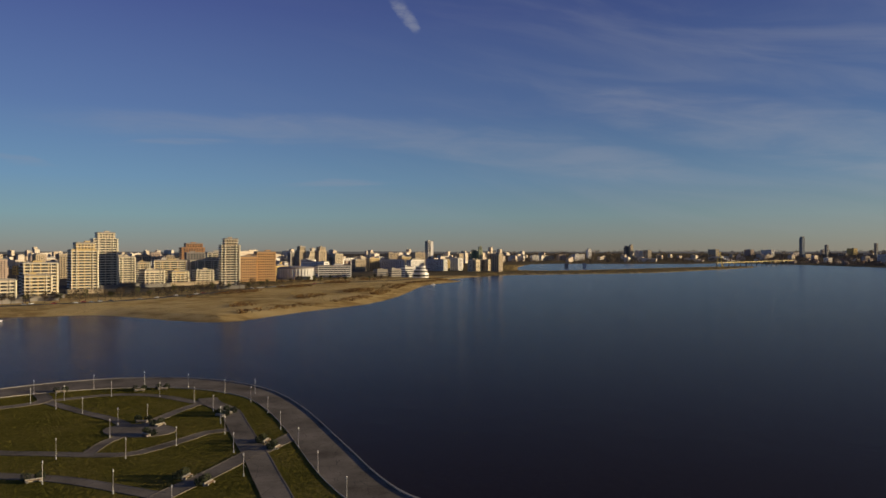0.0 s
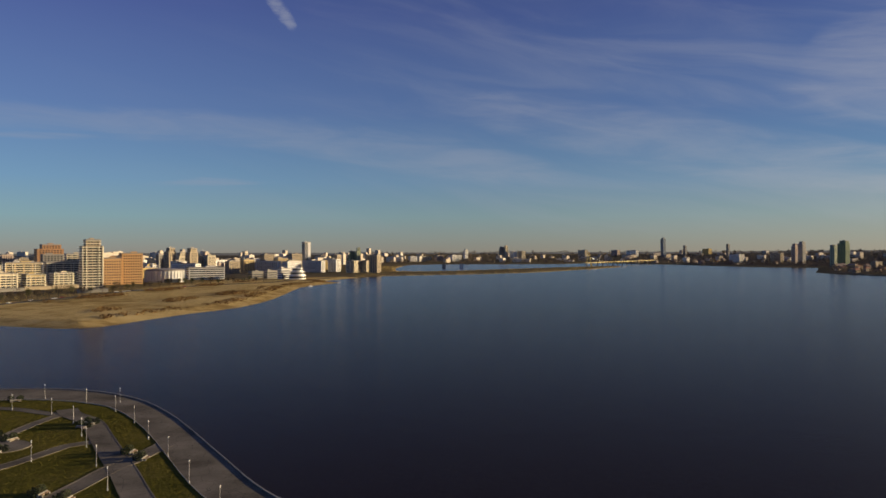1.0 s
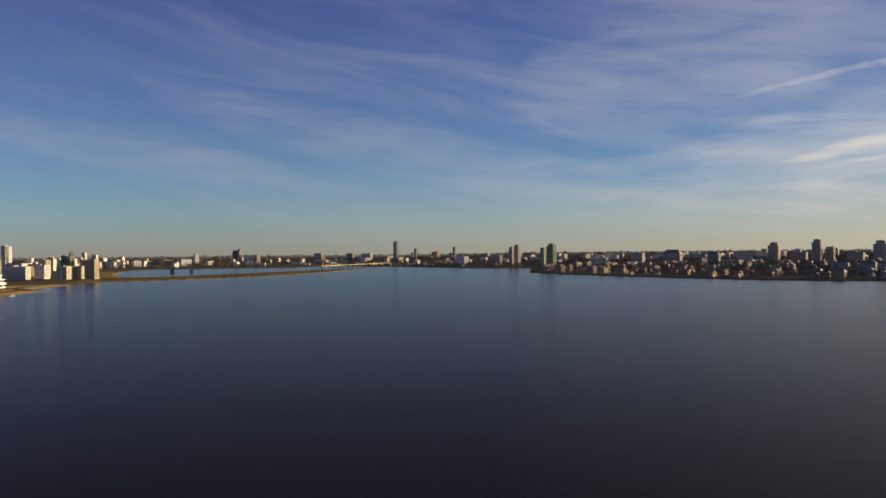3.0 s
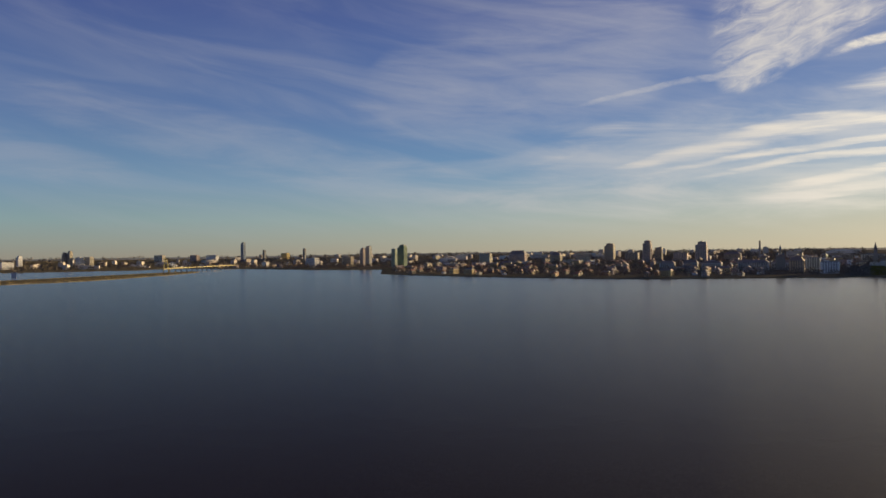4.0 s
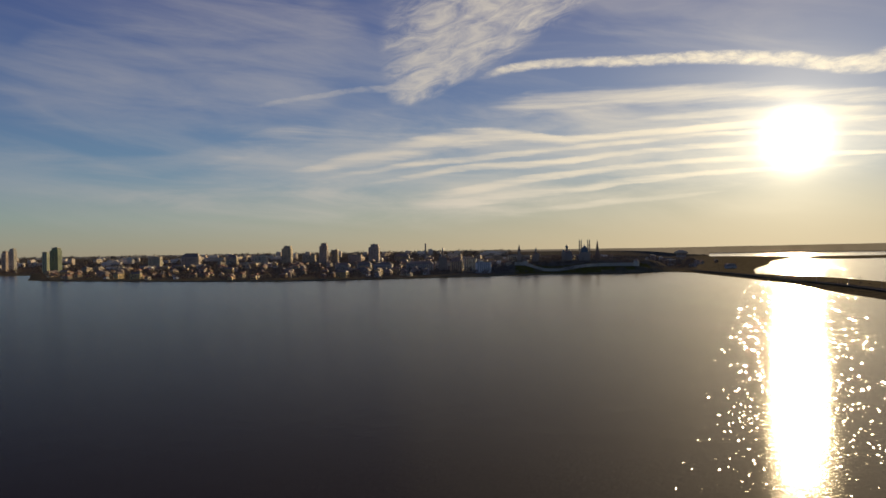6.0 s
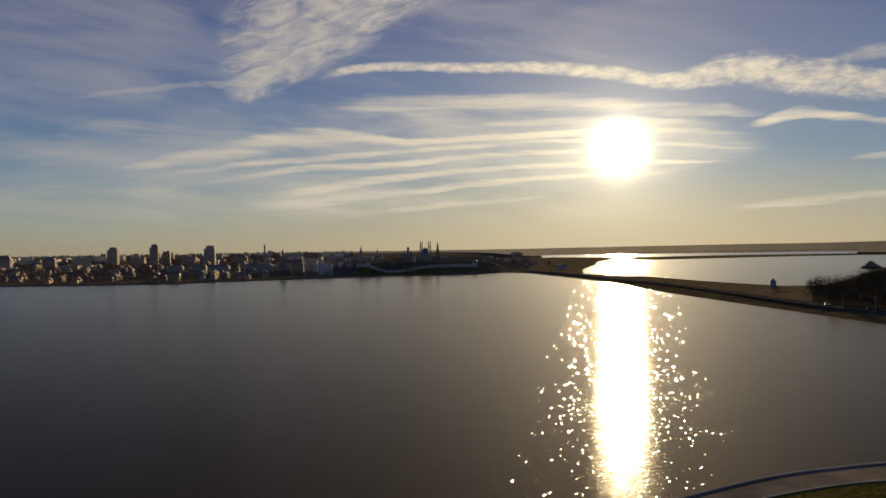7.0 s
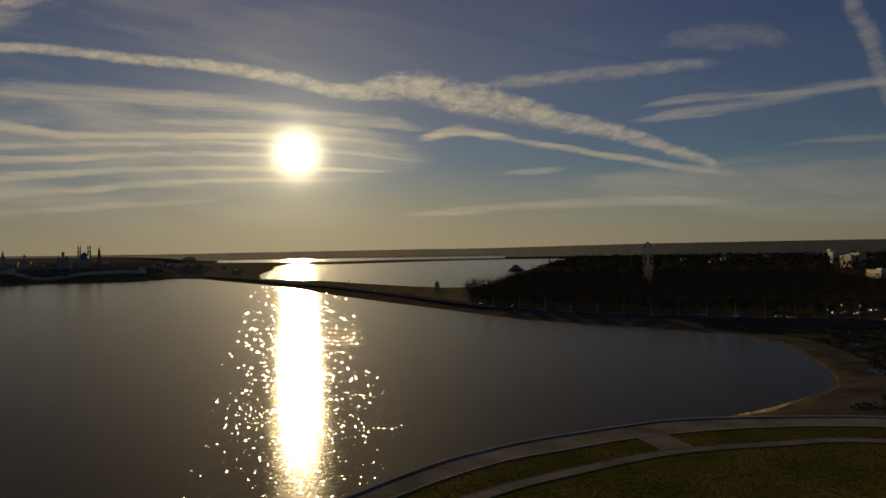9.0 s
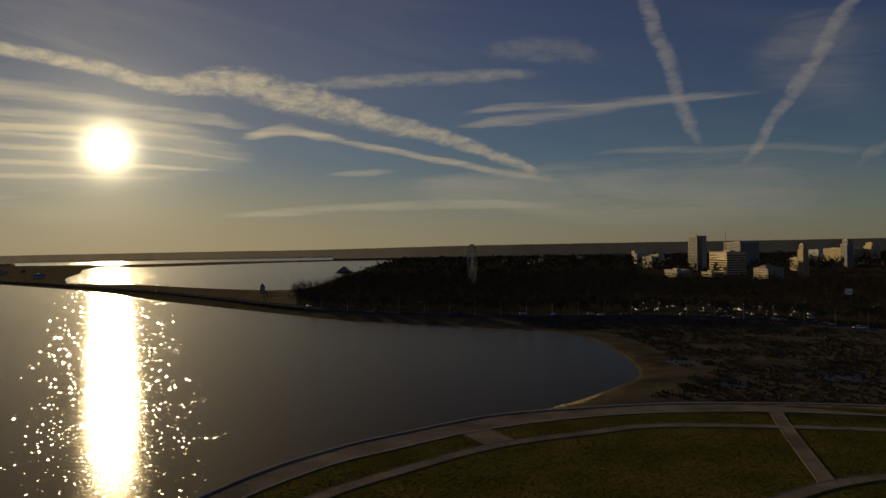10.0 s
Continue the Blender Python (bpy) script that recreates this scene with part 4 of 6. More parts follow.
tower(15.58, 2960, 20, 17, 82, "grey", -34, "win")
tower(18.1, 2511, 25, 21, 79, "green", -32, "win")
flats(17.5, 2456, 14, 12, 66, "sage", -32, "win")
flats(14.07, 3015, 40, 18, 42, "tan", -36, "win")
tower(33.4, 2612, 31, 25, 76, "tan", -16, "win")
tower(36.05, 2309, 23, 19, 80, "rose", -14, "win")
flats(36.85, 2359, 20, 15, 60, "tan", -13, "win")
tower(39.75, 2259, 30, 20, 74, "rose", -10, "win")
flats(37.43, 1825, 33, 15, 27, "grey", -13, "gable")
flats(39.01, 1807, 32, 15, 29, "grey", -11, "gable")
flats(40.44, 1792, 42, 17, 27, "grey", -10, "gable")
flats(43.16, 1815, 63, 23, 28, "grey", -7, "gable")
flats(45.2, 1843, 59, 21, 27, "grey", -5, "gable")
flats(45.87, 1758, 28, 17, 34, "tan", -4, "gable")
flats(46.88, 1758, 28, 17, 33, "cream", -3, "win")
flats(47.89, 1658, 33, 16, 26, "white", -2, "win")
flats(26.71, 2718, 60, 22, 57, "rose", -23, "gable")
flats(24.32, 2718, 40, 20, 48, "cream", -26, "win")
flats(29.51, 2617, 36, 20, 50, "tan", -20, "gable")
flats(31.5, 2516, 44, 20, 46, "cream", -18, "win")
flats(34.99, 2514, 40, 20, 45, "tan", -15, "win")
flats(38.36, 2313, 38, 20, 44, "rose", -12, "win")
flats(41.82, 2315, 44, 22, 45, "tan", -8, "gable")
tower(111.51, 1573, 19, 43, 68, "tan", 22, "split")
office(113.49, 1317, 31, 71, 39, "honey", 22, "ribbon")
office(112.48, 1213, 17, 39, 10, "honey", 22, "ribbon")
flats(117.98, 1471, 14, 33, 25, "honey", 22, "win")
tower(118.3, 1211, 8, 18, 49, "honey", 22, "win")
flats(120.69, 2253, 52, 119, 36, "honey", 22, "win")
tower(122.35, 2209, 21, 48, 49, "honey", 22, "win")
flats(110.13, 1203, 21, 48, 14, "tan", 22, "win")
flats(116.12, 1124, 21, 48, 22, "tan", 22, "gable")
flats(124.16, 1531, 28, 64, 47, "tan", 22, "win")
tower(120.94, 1717, 13, 30, 56, "slate", 22, "win")
flats(114.39, 1950, 44, 100, 56, "slate", 22, "win")
flats(108.41, 1726, 23, 53, 27, "tan", 22, "win")

# ---- the park on the point: quay, promenade, paths ----
PARK_Z = 2.0
OUTER = [(-60, 285)] + QUAY_WEST[::-1] + QUAY_FRONT[::-1] + QUAY_EAST[::-1] + [(99.5, 226), (102.0, 230), (105.5, 236), (109.6, 243), (116.4, 251), (122.9, 258.6), (135, 262)]
INNER = [(-60, 268), (-49.8, 289), (-45.9, 293), (-42.0, 293), (-38.1, 287), (-34.9, 275), (-32.4, 257), (-31.5, 247), (-30.9, 231), (-30.2, 210), (-29.6, 193), (-28.8, 180),
         (-27.7, 165), (-26.3, 151), (-20, 125), (-8, 106), (5, 97), (25, 94), (45, 101), (60, 116), (73, 140), (76.3, 149), (80.9, 163), (85.2, 176), (89.4, 185), (95.0, 201),
         (100.6, 214), (106.0, 225), (110.0, 231), (116.3, 239), (124.5, 245), (135, 248)]


def along_bearing(line, b):
    """Distance of a line at a bearing, eased between its points."""
    return float(np.interp(b, [p[0] for p in line], [p[1] for p in line]))


turns = np.arange(-60, 135, 0.75)
rim = [along_bearing(OUTER, b) for b in turns]
rim = np.convolve(np.pad(rim, 2, mode="edge"), np.ones(5) / 5, "valid")
hem = [along_bearing(INNER, b) for b in turns]
hem = np.convolve(np.pad(hem, 2, mode="edge"), np.ones(5) / 5, "valid")


def strip(name, rows, mat, label, category, z_of):
    """A sheet between lines of distance over the shared bearings."""
    verts = [polar(b, r[i], z_of[k]).to_tuple() for k, r in enumerate(rows) for i, b in enumerate(turns)]
    m = len(turns)
    faces = [(k * m + i, k * m + i + 1, (k + 1) * m + i + 1, (k + 1) * m + i) for k in range(len(rows) - 1) for i in range(m - 1)]
    return tagged(sheet(name, verts, faces, [mat], smooth=False), label, category, kind="structure")


strip("promenade", [rim - 0.8, hem, hem], M_PAVING, "grey weathered paved promenade along the quay", "pavement", [PARK_Z + 0.10, PARK_Z + 0.10, PARK_Z - 0.5])
strip("quay_wall", [rim + 0.35, rim + 0.35, rim + 0.30, rim - 0.78, rim - 0.80], M_CONCRETE, "grey concrete quay wall with a pale coping", "wall",
      [-3.0, PARK_Z + 0.12, PARK_Z + 0.32, PARK_Z + 0.32, PARK_Z - 0.6])
strip("kerb", [hem + 0.02, hem + 0.02, hem - 0.28, hem - 0.28], M_STONE, "pale stone kerb between promenade and lawn", "kerb",
      [PARK_Z - 0.3, PARK_Z + 0.18, PARK_Z + 0.18, PARK_Z - 0.3])


def curve_points(points, step=3.0):
    """x, y along a rounded open line through bearing and distance pairs."""
    p = [polar(b, d) for b, d in points]
    p = [p[0] * 2 - p[1]] + p + [p[-1] * 2 - p[-2]]
    out = []
    for i in range(1, len(p) - 2):
        a, b, c, d = p[i - 1:i + 3]
        m = max(2, int((c - b).length / step))
        for s in range(m):
            t = s / m
            out.append(0.5 * ((2 * b) + (c - a) * t + (2 * a - 5 * b + 4 * c - d) * t * t + (3 * b - a - 3 * c + d) * t ** 3))
    return out + [p[-2]]


def ribbon(name, points, width, z, mat, label, category, rise=0.0, follow=False, step=3.0):
    """A path or road with edges of its own, level or laid over the ground."""
    line = curve_points(points, step)
    sides = []
    for i, q in enumerate(line):
        way_ = (line[min(i + 1, len(line) - 1)] - line[max(i - 1, 0)]).normalized()
        sides.append((q, Vector((-way_.y, way_.x, 0))))
    if follow:
        lift_ = level(np.array([q.x for q, _ in sides]), np.array([q.y for q, _ in sides])) + z
    else:
        lift_ = [z] * len(sides)
    verts, faces = [], []
    for (q, s), h in zip(sides, lift_):
        for off, dz in ((-width / 2, -0.5), (-width / 2, rise), (-width / 2 + 0.25, rise), (-width / 2 + 0.27, 0), (width / 2 - 0.27, 0), (width / 2 - 0.25, rise), (width / 2, rise), (width / 2, -0.5)):
            verts.append((q.x + s.x * off, q.y + s.y * off, h + dz))
    for i in range(len(sides) - 1):
        faces += [(i * 8 + k, i * 8 + k + 1, i * 8 + k + 9, i * 8 + k + 8) for k in range(7)]
    return tagged(sheet(name, verts, [f[::-1] for f in faces], [mat], smooth=False), label, category, kind="structure")


PATHS = [
    ([(-46.0, 276), (-44.0, 278), (-41.7, 279), (-39.0, 272), (-36.2, 255), (-35.2, 252)], 3.6),
    ([(-46.0, 276), (-45.3, 269), (-43.6, 252), (-41.9, 239), (-40.8, 227)], 3.4),
    ([(-39.6, 227), (-39.1, 232), (-37.7, 243), (-36.3, 252), (-35.4, 253)], 3.4),
    ([(-40.9, 218), (-42.2, 211), (-43.3, 201)], 3.2),
    ([(-53, 226), (-50.3, 217), (-48.3, 210), (-45.6, 204), (-43.6, 199.5), (-40.8, 196), (-38.6, 201), (-36.7, 208), (-35.5, 212.6), (-33.6, 214)], 3.8),
    ([(-53, 202), (-50.6, 195), (-47.9, 187.5), (-45.1, 180.5), (-42.5, 172), (-39.7, 163), (-38.6, 160)], 4.0),
    ([(-40.4, 150), (-38.6, 160), (-36.7, 167), (-34.5, 177), (-32.9, 186), (-31.8, 190), (-30.3, 198.5), (-29.2, 206)], 5.0),
    ([(-35.6, 262), (-35.3, 253), (-34.1, 239), (-33.5, 219), (-32.7, 196), (-32.1, 182.6), (-31.5, 168), (-30.7, 153), (-29.4, 130), (-26, 100)], 6.0),
    ([(-53, 268), (-49.9, 271), (-47.6, 272), (-46.0, 277), (-46.3, 294)], 4.5),
    ([(76, 132), (83.8, 152), (89.4, 166), (96.5, 186), (103.5, 201), (110.0, 214), (124.6, 227), (135, 230)], 4.2),
    ([(94.6, 207), (97.5, 188)], 9.0),
    ([(116.4, 240), (117.4, 211), (119.6, 171)], 3.6),
    ([(112, 140), (116.7, 157), (120.5, 173), (125.1, 185), (135, 200)], 4.0)]
for k, (line_, width_) in enumerate(PATHS):
    ribbon("path", line_, width_, PARK_Z + 0.05 + 0.006 * k, M_PAVING, "grey paved park path between lawns", "path", 0.04)
plaza = Shape().turned([(8.2, PARK_Z - 0.2), (8.2, PARK_Z + 0.14), (7.9, PARK_Z + 0.14)], sides=40)
plaza.v = [(x * 1.25 + polar(-40.1, 221).x, y * 0.9 + polar(-40.1, 221).y, z) for x, y, z in plaza.v]
tagged(new("plaza", mesh_of("plaza", plaza, M_PAVING)), "small round paved plaza among lawns", "pavement", kind="structure")


def grass(name, b0, b1, count, seed):
    """Tufts of the lawns, clear of paths and paving, too many to count."""
    r = np.random.RandomState(seed)
    b = r.uniform(b0, b1, count)
    far_, near_ = np.interp(b, turns, hem) - 0.5, 95.0
    d = np.sqrt(near_ ** 2 + r.uniform(0, 1, count) * (far_.max() ** 2 - near_ ** 2))
    x, y = d * np.sin(np.radians(b)), d * np.cos(np.radians(b))
    keep = d < far_
    keep &= ((x - polar(-40.1, 221).x) / 10.6) ** 2 + ((y - polar(-40.1, 221).y) / 7.8) ** 2 > 1
    for line_, width_ in PATHS:
        q = curve_points(line_, 6.0)
        for a, c in zip(q, q[1:]):
            dx, dy = c.x - a.x, c.y - a.y
            t = np.clip(((x - a.x) * dx + (y - a.y) * dy) / (dx * dx + dy * dy), 0, 1)
            keep &= (x - a.x - t * dx) ** 2 + (y - a.y - t * dy) ** 2 > (width_ / 2 + 0.12) ** 2
    x, y = x[keep], y[keep]
    m_ = len(x)
    a, h, w = r.uniform(0, math.pi, m_), r.uniform(0.05, 0.11, m_), r.uniform(0.10, 0.20, m_)
    cx, cy = np.cos(a) * w, np.sin(a) * w
    lx, ly = r.normal(0, 0.08, m_), r.normal(0, 0.08, m_)
    z0 = np.full(m_, PARK_Z - 0.04)
    verts = np.stack([np.stack([x - cx, y - cy, z0], 1), np.stack([x + cx, y + cy, z0], 1),
                      np.stack([x + cx * 0.7 + lx, y + cy * 0.7 + ly, z0 + h], 1), np.stack([x - cx * 0.8 + lx, y - cy * 0.8 + ly, z0 + h * 0.85], 1)], 1).reshape(-1, 3)
    me = bpy.data.meshes.new(name)
    me.from_pydata(verts.tolist(), [], np.arange(len(verts)).reshape(-1, 4).tolist())
    me.materials.append(M_GRASS)
    tagged(new(name, me), "short olive green lawn grass in the park", "grass", kind="stuff")


grass("lawn_grass", -56, -20, 220000, 61)
grass("meadow_grass", 70, 129, 220000, 62)


def park_lamp():
    ob = thing("street_lamp", (0, 0, 0), 0, "slim white park lamp post with a small lantern", "lamp", "park lamps")
    part("foot", Shape().turned([(0.14, 0), (0.14, 0.5), (0.09, 0.62)], sides=8), M_STEEL, ob)
    part("post", Shape().turned([(0.05, 0.5), (0.042, 2.4), (0.034, 4.4)], sides=8), PAINT["pale"], ob)
    part("lantern", Shape().turned([(0.05, 4.35), (0.09, 4.45), (0.12, 4.75), (0.07, 4.85)], sides=8), M_WHITE, ob)
    part("cap", Shape().turned([(0.16, 4.78), (0.13, 4.88), (0.03, 4.94)], sides=8), M_STEEL, ob)
    return ob


LAMPS = [(-46.6, 291), (-43.0, 294), (-41.9, 276), (-39.8, 295), (-38.8, 269), (-36.9, 284), (-36.5, 256), (-34.4, 269), (-46.8, 274), (-45.3, 261), (-44.8, 275),
         (-43.7, 250), (-41.5, 229), (-39.6, 232), (-42.0, 215), (-49.1, 208), (-45.3, 198), (-41.0, 192), (-37.7, 200), (-50.4, 189), (-46.1, 178), (-41.8, 165),
         (-32.6, 252), (-31.4, 233), (-30.5, 211), (-29.2, 191), (-27.8, 168), (-25.7, 148), (-33.8, 189), (-33.1, 169), (-35.2, 240), (-34.7, 222), (-34.4, 209),
         (-38.0, 150), (-32.3, 266), (-49.6, 302)]
first_lamp = None
for b, d in LAMPS:
    m = pose(*polar(b, d, PARK_Z + 0.05), 0, 0, rng.uniform(0, 90))
    if first_lamp is None:
        first_lamp = park_lamp()
        first_lamp.matrix_basis = m
    else:
        copy_thing(first_lamp, m)


def leaf_cloud(shape, centre, size, count, leaf, r):
    """Many small leaves or twig sprays round a middle."""
    for _ in range(count):
        while True:
            p = Vector((r.uniform(-1, 1), r.uniform(-1, 1), r.uniform(-1, 1)))
            if 0.15 < p.length < 1:
                break
        c = Vector(centre) + Vector((p.x * size[0], p.y * size[1], p.z * size[2]))
        u = Vector((r.uniform(-1, 1), r.uniform(-1, 1), r.uniform(-1, 1))).normalized()
        w = u.orthogonal().normalized()
        l = leaf * r.uniform(0.6, 1.3)
        shape.add([tuple(c - u * l), tuple(c + w * l * 0.5), tuple(c + u * l), tuple(c - w * l * 0.5)], [(0, 1, 2, 3)])


def park_bench():
    ob = thing("park_bench", (0, 0, 0), 0, "white concrete park bench with wooden slats", "bench", "park benches")
    for x in (-1.5, 1.5):
        part("support", Shape().box(x * 0.8, 0, 0, 0.4, 0.5, 0.42, 0.04), M_CONCRETE, ob)
    for y in (-0.2, 0.0, 0.2):
        part("slat", Shape().box(0, y, 0.42, 2.8, 0.16, 0.06, 0.01), M_WOOD, ob)
    part("plinth", Shape().box(0, 0.55, 0, 3.2, 0.35, 0.6, 0.05), M_STONE, ob, "white concrete planter wall")
    return ob


def shrub():
    ob = thing("shrub", (0, 0, 0), 0, "dark clipped shrub beside a park bench", "shrub", "park shrubs")
    stem, leaves = Shape(), Shape()
    r = random.Random(3)
    for k in range(5):
        stem.rod((0, 0, 0), (r.uniform(-0.6, 0.6), r.uniform(-0.6, 0.6), 1.0), 0.05, 0.02)
    leaf_cloud(leaves, (0, 0, 0.95), (1.15, 1.15, 0.95), 260, 0.22, r)
    part("stems", stem, M_BARK, ob)
    part("crown", leaves, M_SHRUB, ob)
    return ob


BENCHES = [(-40.0, 230.5, 20), (-39.8, 213.5, -15), (-38.7, 224.5, 80), (-49.5, 215, 45), (-46.6, 180.5, 50), (-36.9, 171, 95), (-35.4, 165, 95), (-31.4, 198, 100), (-30.6, 191, 100), (-40.1, 283, 40),
           (-38.6, 283, 38), (-45.0, 291, 45), (-34.8, 232, -10), (-34.3, 236, -10)]
first_bench = first_shrub = None
for b, d, rz in BENCHES:
    m = pose(*polar(b, d, PARK_Z + 0.08), 0, 0, rz)
    if first_bench is None:
        first_bench, first_shrub = park_bench(), shrub()
        first_bench.matrix_basis = m
        first_shrub.matrix_basis = m @ pose(-1.4, 1.6, 0)
    else:
        copy_thing(first_bench, m)
        copy_thing(first_shrub, m @ pose(-1.4, 1.6, 0, 0, 0, 40))
    copy_thing(first_shrub, m @ pose(1.3, 1.7, -0.1, 0, 0, 130))

# ---- dam and coast road ----
ROAD = [(ROAD_B[i], ROAD_D[i]) for i in range(1, len(ROAD_B) - 1)]
ribbon("road", ROAD, 15.0, 0.30, M_ASPHALT, "grey asphalt coast road on the dam", "road", 0.12, follow=True, step=8.0)
ribbon("footway", [(b, d - 11.5) for b, d in ROAD], 3.0, 0.30, M_ASPHALT, "grey footway beside the coast road", "pavement", 0.06, follow=True, step=8.0)
ribbon("promenade_far", [(17.2, 1962), (19.8, 1762), (25.3, 1581), (29.0, 1501), (35.5, 1421), (43.4, 1461), (51.2, 1541), (55.0, 1576)], 9.0, 0.3, M_PAVING,
       "pale embankment walk under the old town", "pavement", 0.1, follow=True, step=12.0)
ribbon("bank_road", [(-60, 770), (-49, 752), (-44, 762), (-40, 800), (-36, 880), (-32, 990), (-27, 1130), (-22, 1230), (-18, 1420)], 10.0, 0.3, M_ASPHALT,
       "grey bank road before the new quarter", "road", 0.1, follow=True, step=12.0)


def car(colour):
    ob = thing("car", (0, 0, 0), 0, "small parked or driving car on the coast road", "car", "cars")
    part("body", Shape().box(0, 0, 0.35, 4.3, 1.75, 0.55, 0.12), colour, ob)
    part("cabin", Shape().add([(-1.5, -0.8, 0.88), (1.1, -0.8, 0.88), (1.1, 0.8, 0.88), (-1.5, 0.8, 0.88), (-1.1, -0.65, 1.45), (0.4, -0.65, 1.45), (0.4, 0.65, 1.45), (-1.1, 0.65, 1.45)],
                              [(0, 1, 5, 4), (1, 2, 6, 5), (2, 3, 7, 6), (3, 0, 4, 7), (4, 5, 6, 7)]), M_WINDOW, ob)
    wheel = Shape()
    wheel.rod((0, -0.1, 0), (0, 0.1, 0), 0.32, sides=10)
    wheel = mesh_of("wheel", wheel, M_RUBBER)
    for x in (-1.35, 1.35):
        for y in (-0.8, 0.8):
            part("wheel", wheel, None, ob, at=(x, y, 0.32))
    return ob


CARS = []
for m_ in (M_WHITE, M_DARK, M_STEEL, plain("red_car_paint", (0.30, 0.03, 0.02), 0.35)):
    CARS.append(car(m_))
spots = []
for _ in range(34):
    b = rng.uniform(66, 124)
    spots.append((b, along_bearing(ROAD, b) + rng.choice((-4.5, -1.5, 1.5, 4.5)), 0))
for _ in range(64):
    b = rng.uniform(107, 119)
    spots.append((b, along_bearing(ROAD, b) + rng.choice((34, 40, 62, 68, 96, 102, 130)) + rng.uniform(-2, 2), 1))
for _ in range(26):
    b = rng.uniform(-49, -28)
    spots.append((b, float(np.interp(b, [-49, -44, -40, -36, -32, -27], [752, 762, 800, 880, 990, 1130])) + rng.choice((-3, 3)), 0))
xs = np.array([polar(b, d).to_tuple() for b, d, _ in spots])
zs = level(xs[:, 0], xs[:, 1])
for i, (b, d, parked) in enumerate(spots):
    m = pose(xs[i, 0], xs[i, 1], zs[i] + (0.05 if parked else 0.32), 0, 0, -b + rng.uniform(-8, 8) + (90 if parked else 0) + 12)
    if i < 4:
        CARS[i].matrix_basis = m
    else:
        copy_thing(CARS[rng.choice((0, 0, 1, 2, 2, 3))], m)


def road_lamp():
    ob = thing("road_lamp", (0, 0, 0), 0, "tall grey road lamp with a bent arm", "lamp", "road lamps")
    part("post", Shape().turned([(0.16, 0), (0.14, 4), (0.09, 9.5)], sides=6), M_STEEL, ob)
    part("arm", Shape().rod((0, 0, 9.4), (1.8, 0, 9.9), 0.06, 0.05), M_STEEL, ob)
    part("lamp_head", Shape().box(2.1, 0, 9.82, 0.9, 0.3, 0.16, 0.03), M_STEEL, ob)
    return ob


bs = list(np.arange(67, 124, 1.9))
xs = np.array([polar(b, along_bearing(ROAD, b) - 8.6).to_tuple() for b in bs])
zs = level(xs[:, 0], xs[:, 1])
post = road_lamp()
for i, b in enumerate(bs):
    m = pose(xs[i, 0], xs[i, 1], zs[i], 0, 0, -b + 90)
    if i == 0:
        post.matrix_basis = m
    else:
        copy_thing(post, m)

# ---- landmarks ----
def at_bearing(name, b, d, label, category, sink=0.5, turn=0.0, z=None):
    p = polar(b, d)
    return thing(name, (p.x, p.y, (height(b, d) if z is None else z) - sink), -b + turn, label, category)


# citadel wall of pale stone, stepping down the slope and up again
def citadel():
    ob = thing("citadel_wall", (0, 0, 0), 0, "long white stone citadel wall stepping over a hill", "wall")
    tops = [(50.2, 1652, 23.5), (51.0, 1650, 22.5), (51.7, 1648, 15.5), (52.4, 1646, 9.5), (53.4, 1646, 8.5), (54.0, 1646, 11), (54.6, 1648, 14.5), (55.4, 1650, 17.5),
            (56.1, 1650, 18.5), (57.6, 1652, 19), (59.0, 1654, 18.5)]
    for (b0, d0, z0), (b1, d1, z1) in zip(tops, tops[1:]):
        p, q = polar(b0, d0), polar(b1, d1)
        s = Shape()
        w = Vector((-(q - p).y, (q - p).x, 0)).normalized() * 1.6
        low = min(height(b0, d0), height(b1, d1), z0 - 5, z1 - 5) - 3
        s.add([(*(p + w).xy, low), (*(q + w).xy, low), (*(q - w).xy, low), (*(p - w).xy, low), (*(p + w).xy, z0), (*(q + w).xy, z1), (*(q - w).xy, z1), (*(p - w).xy, z0)],
              [(0, 1, 5, 4), (1, 2, 6, 5), (2, 3, 7, 6), (3, 0, 4, 7), (4, 5, 6, 7), (3, 2, 1, 0)])
        part("wall_section", s, M_STONE, ob)
        m = Shape()
        n_ = int((q - p).length / 4)
        for k in range(n_):
            c = p.lerp(q, (k + 0.5) / n_)
            m.box(c.x, c.y, z0 + (z1 - z0) * (k + 0.5) / n_ - 0.1, 2.0, 2.0, 1.3)
        part("battlement", m, M_STONE, ob, kind="stuff")
    for b, d, z in ((51.0, 1650, 22), (59.0, 1654, 19)):
        p = polar(b, d)
        base = min(height(b, d), z - 8) - 1
        s = Shape().turned([(6.0, base), (5.6, z + 3), (6.1, z + 3.4), (6.1, z + 4.6)], p.x, p.y, 14)
        t = part("turret", s, M_STONE, ob)
        part("turret_roof", Shape().turned([(6.3, z + 4.6), (0.3, z + 10)], p.x, p.y, 14), M_TILE, t)


citadel()


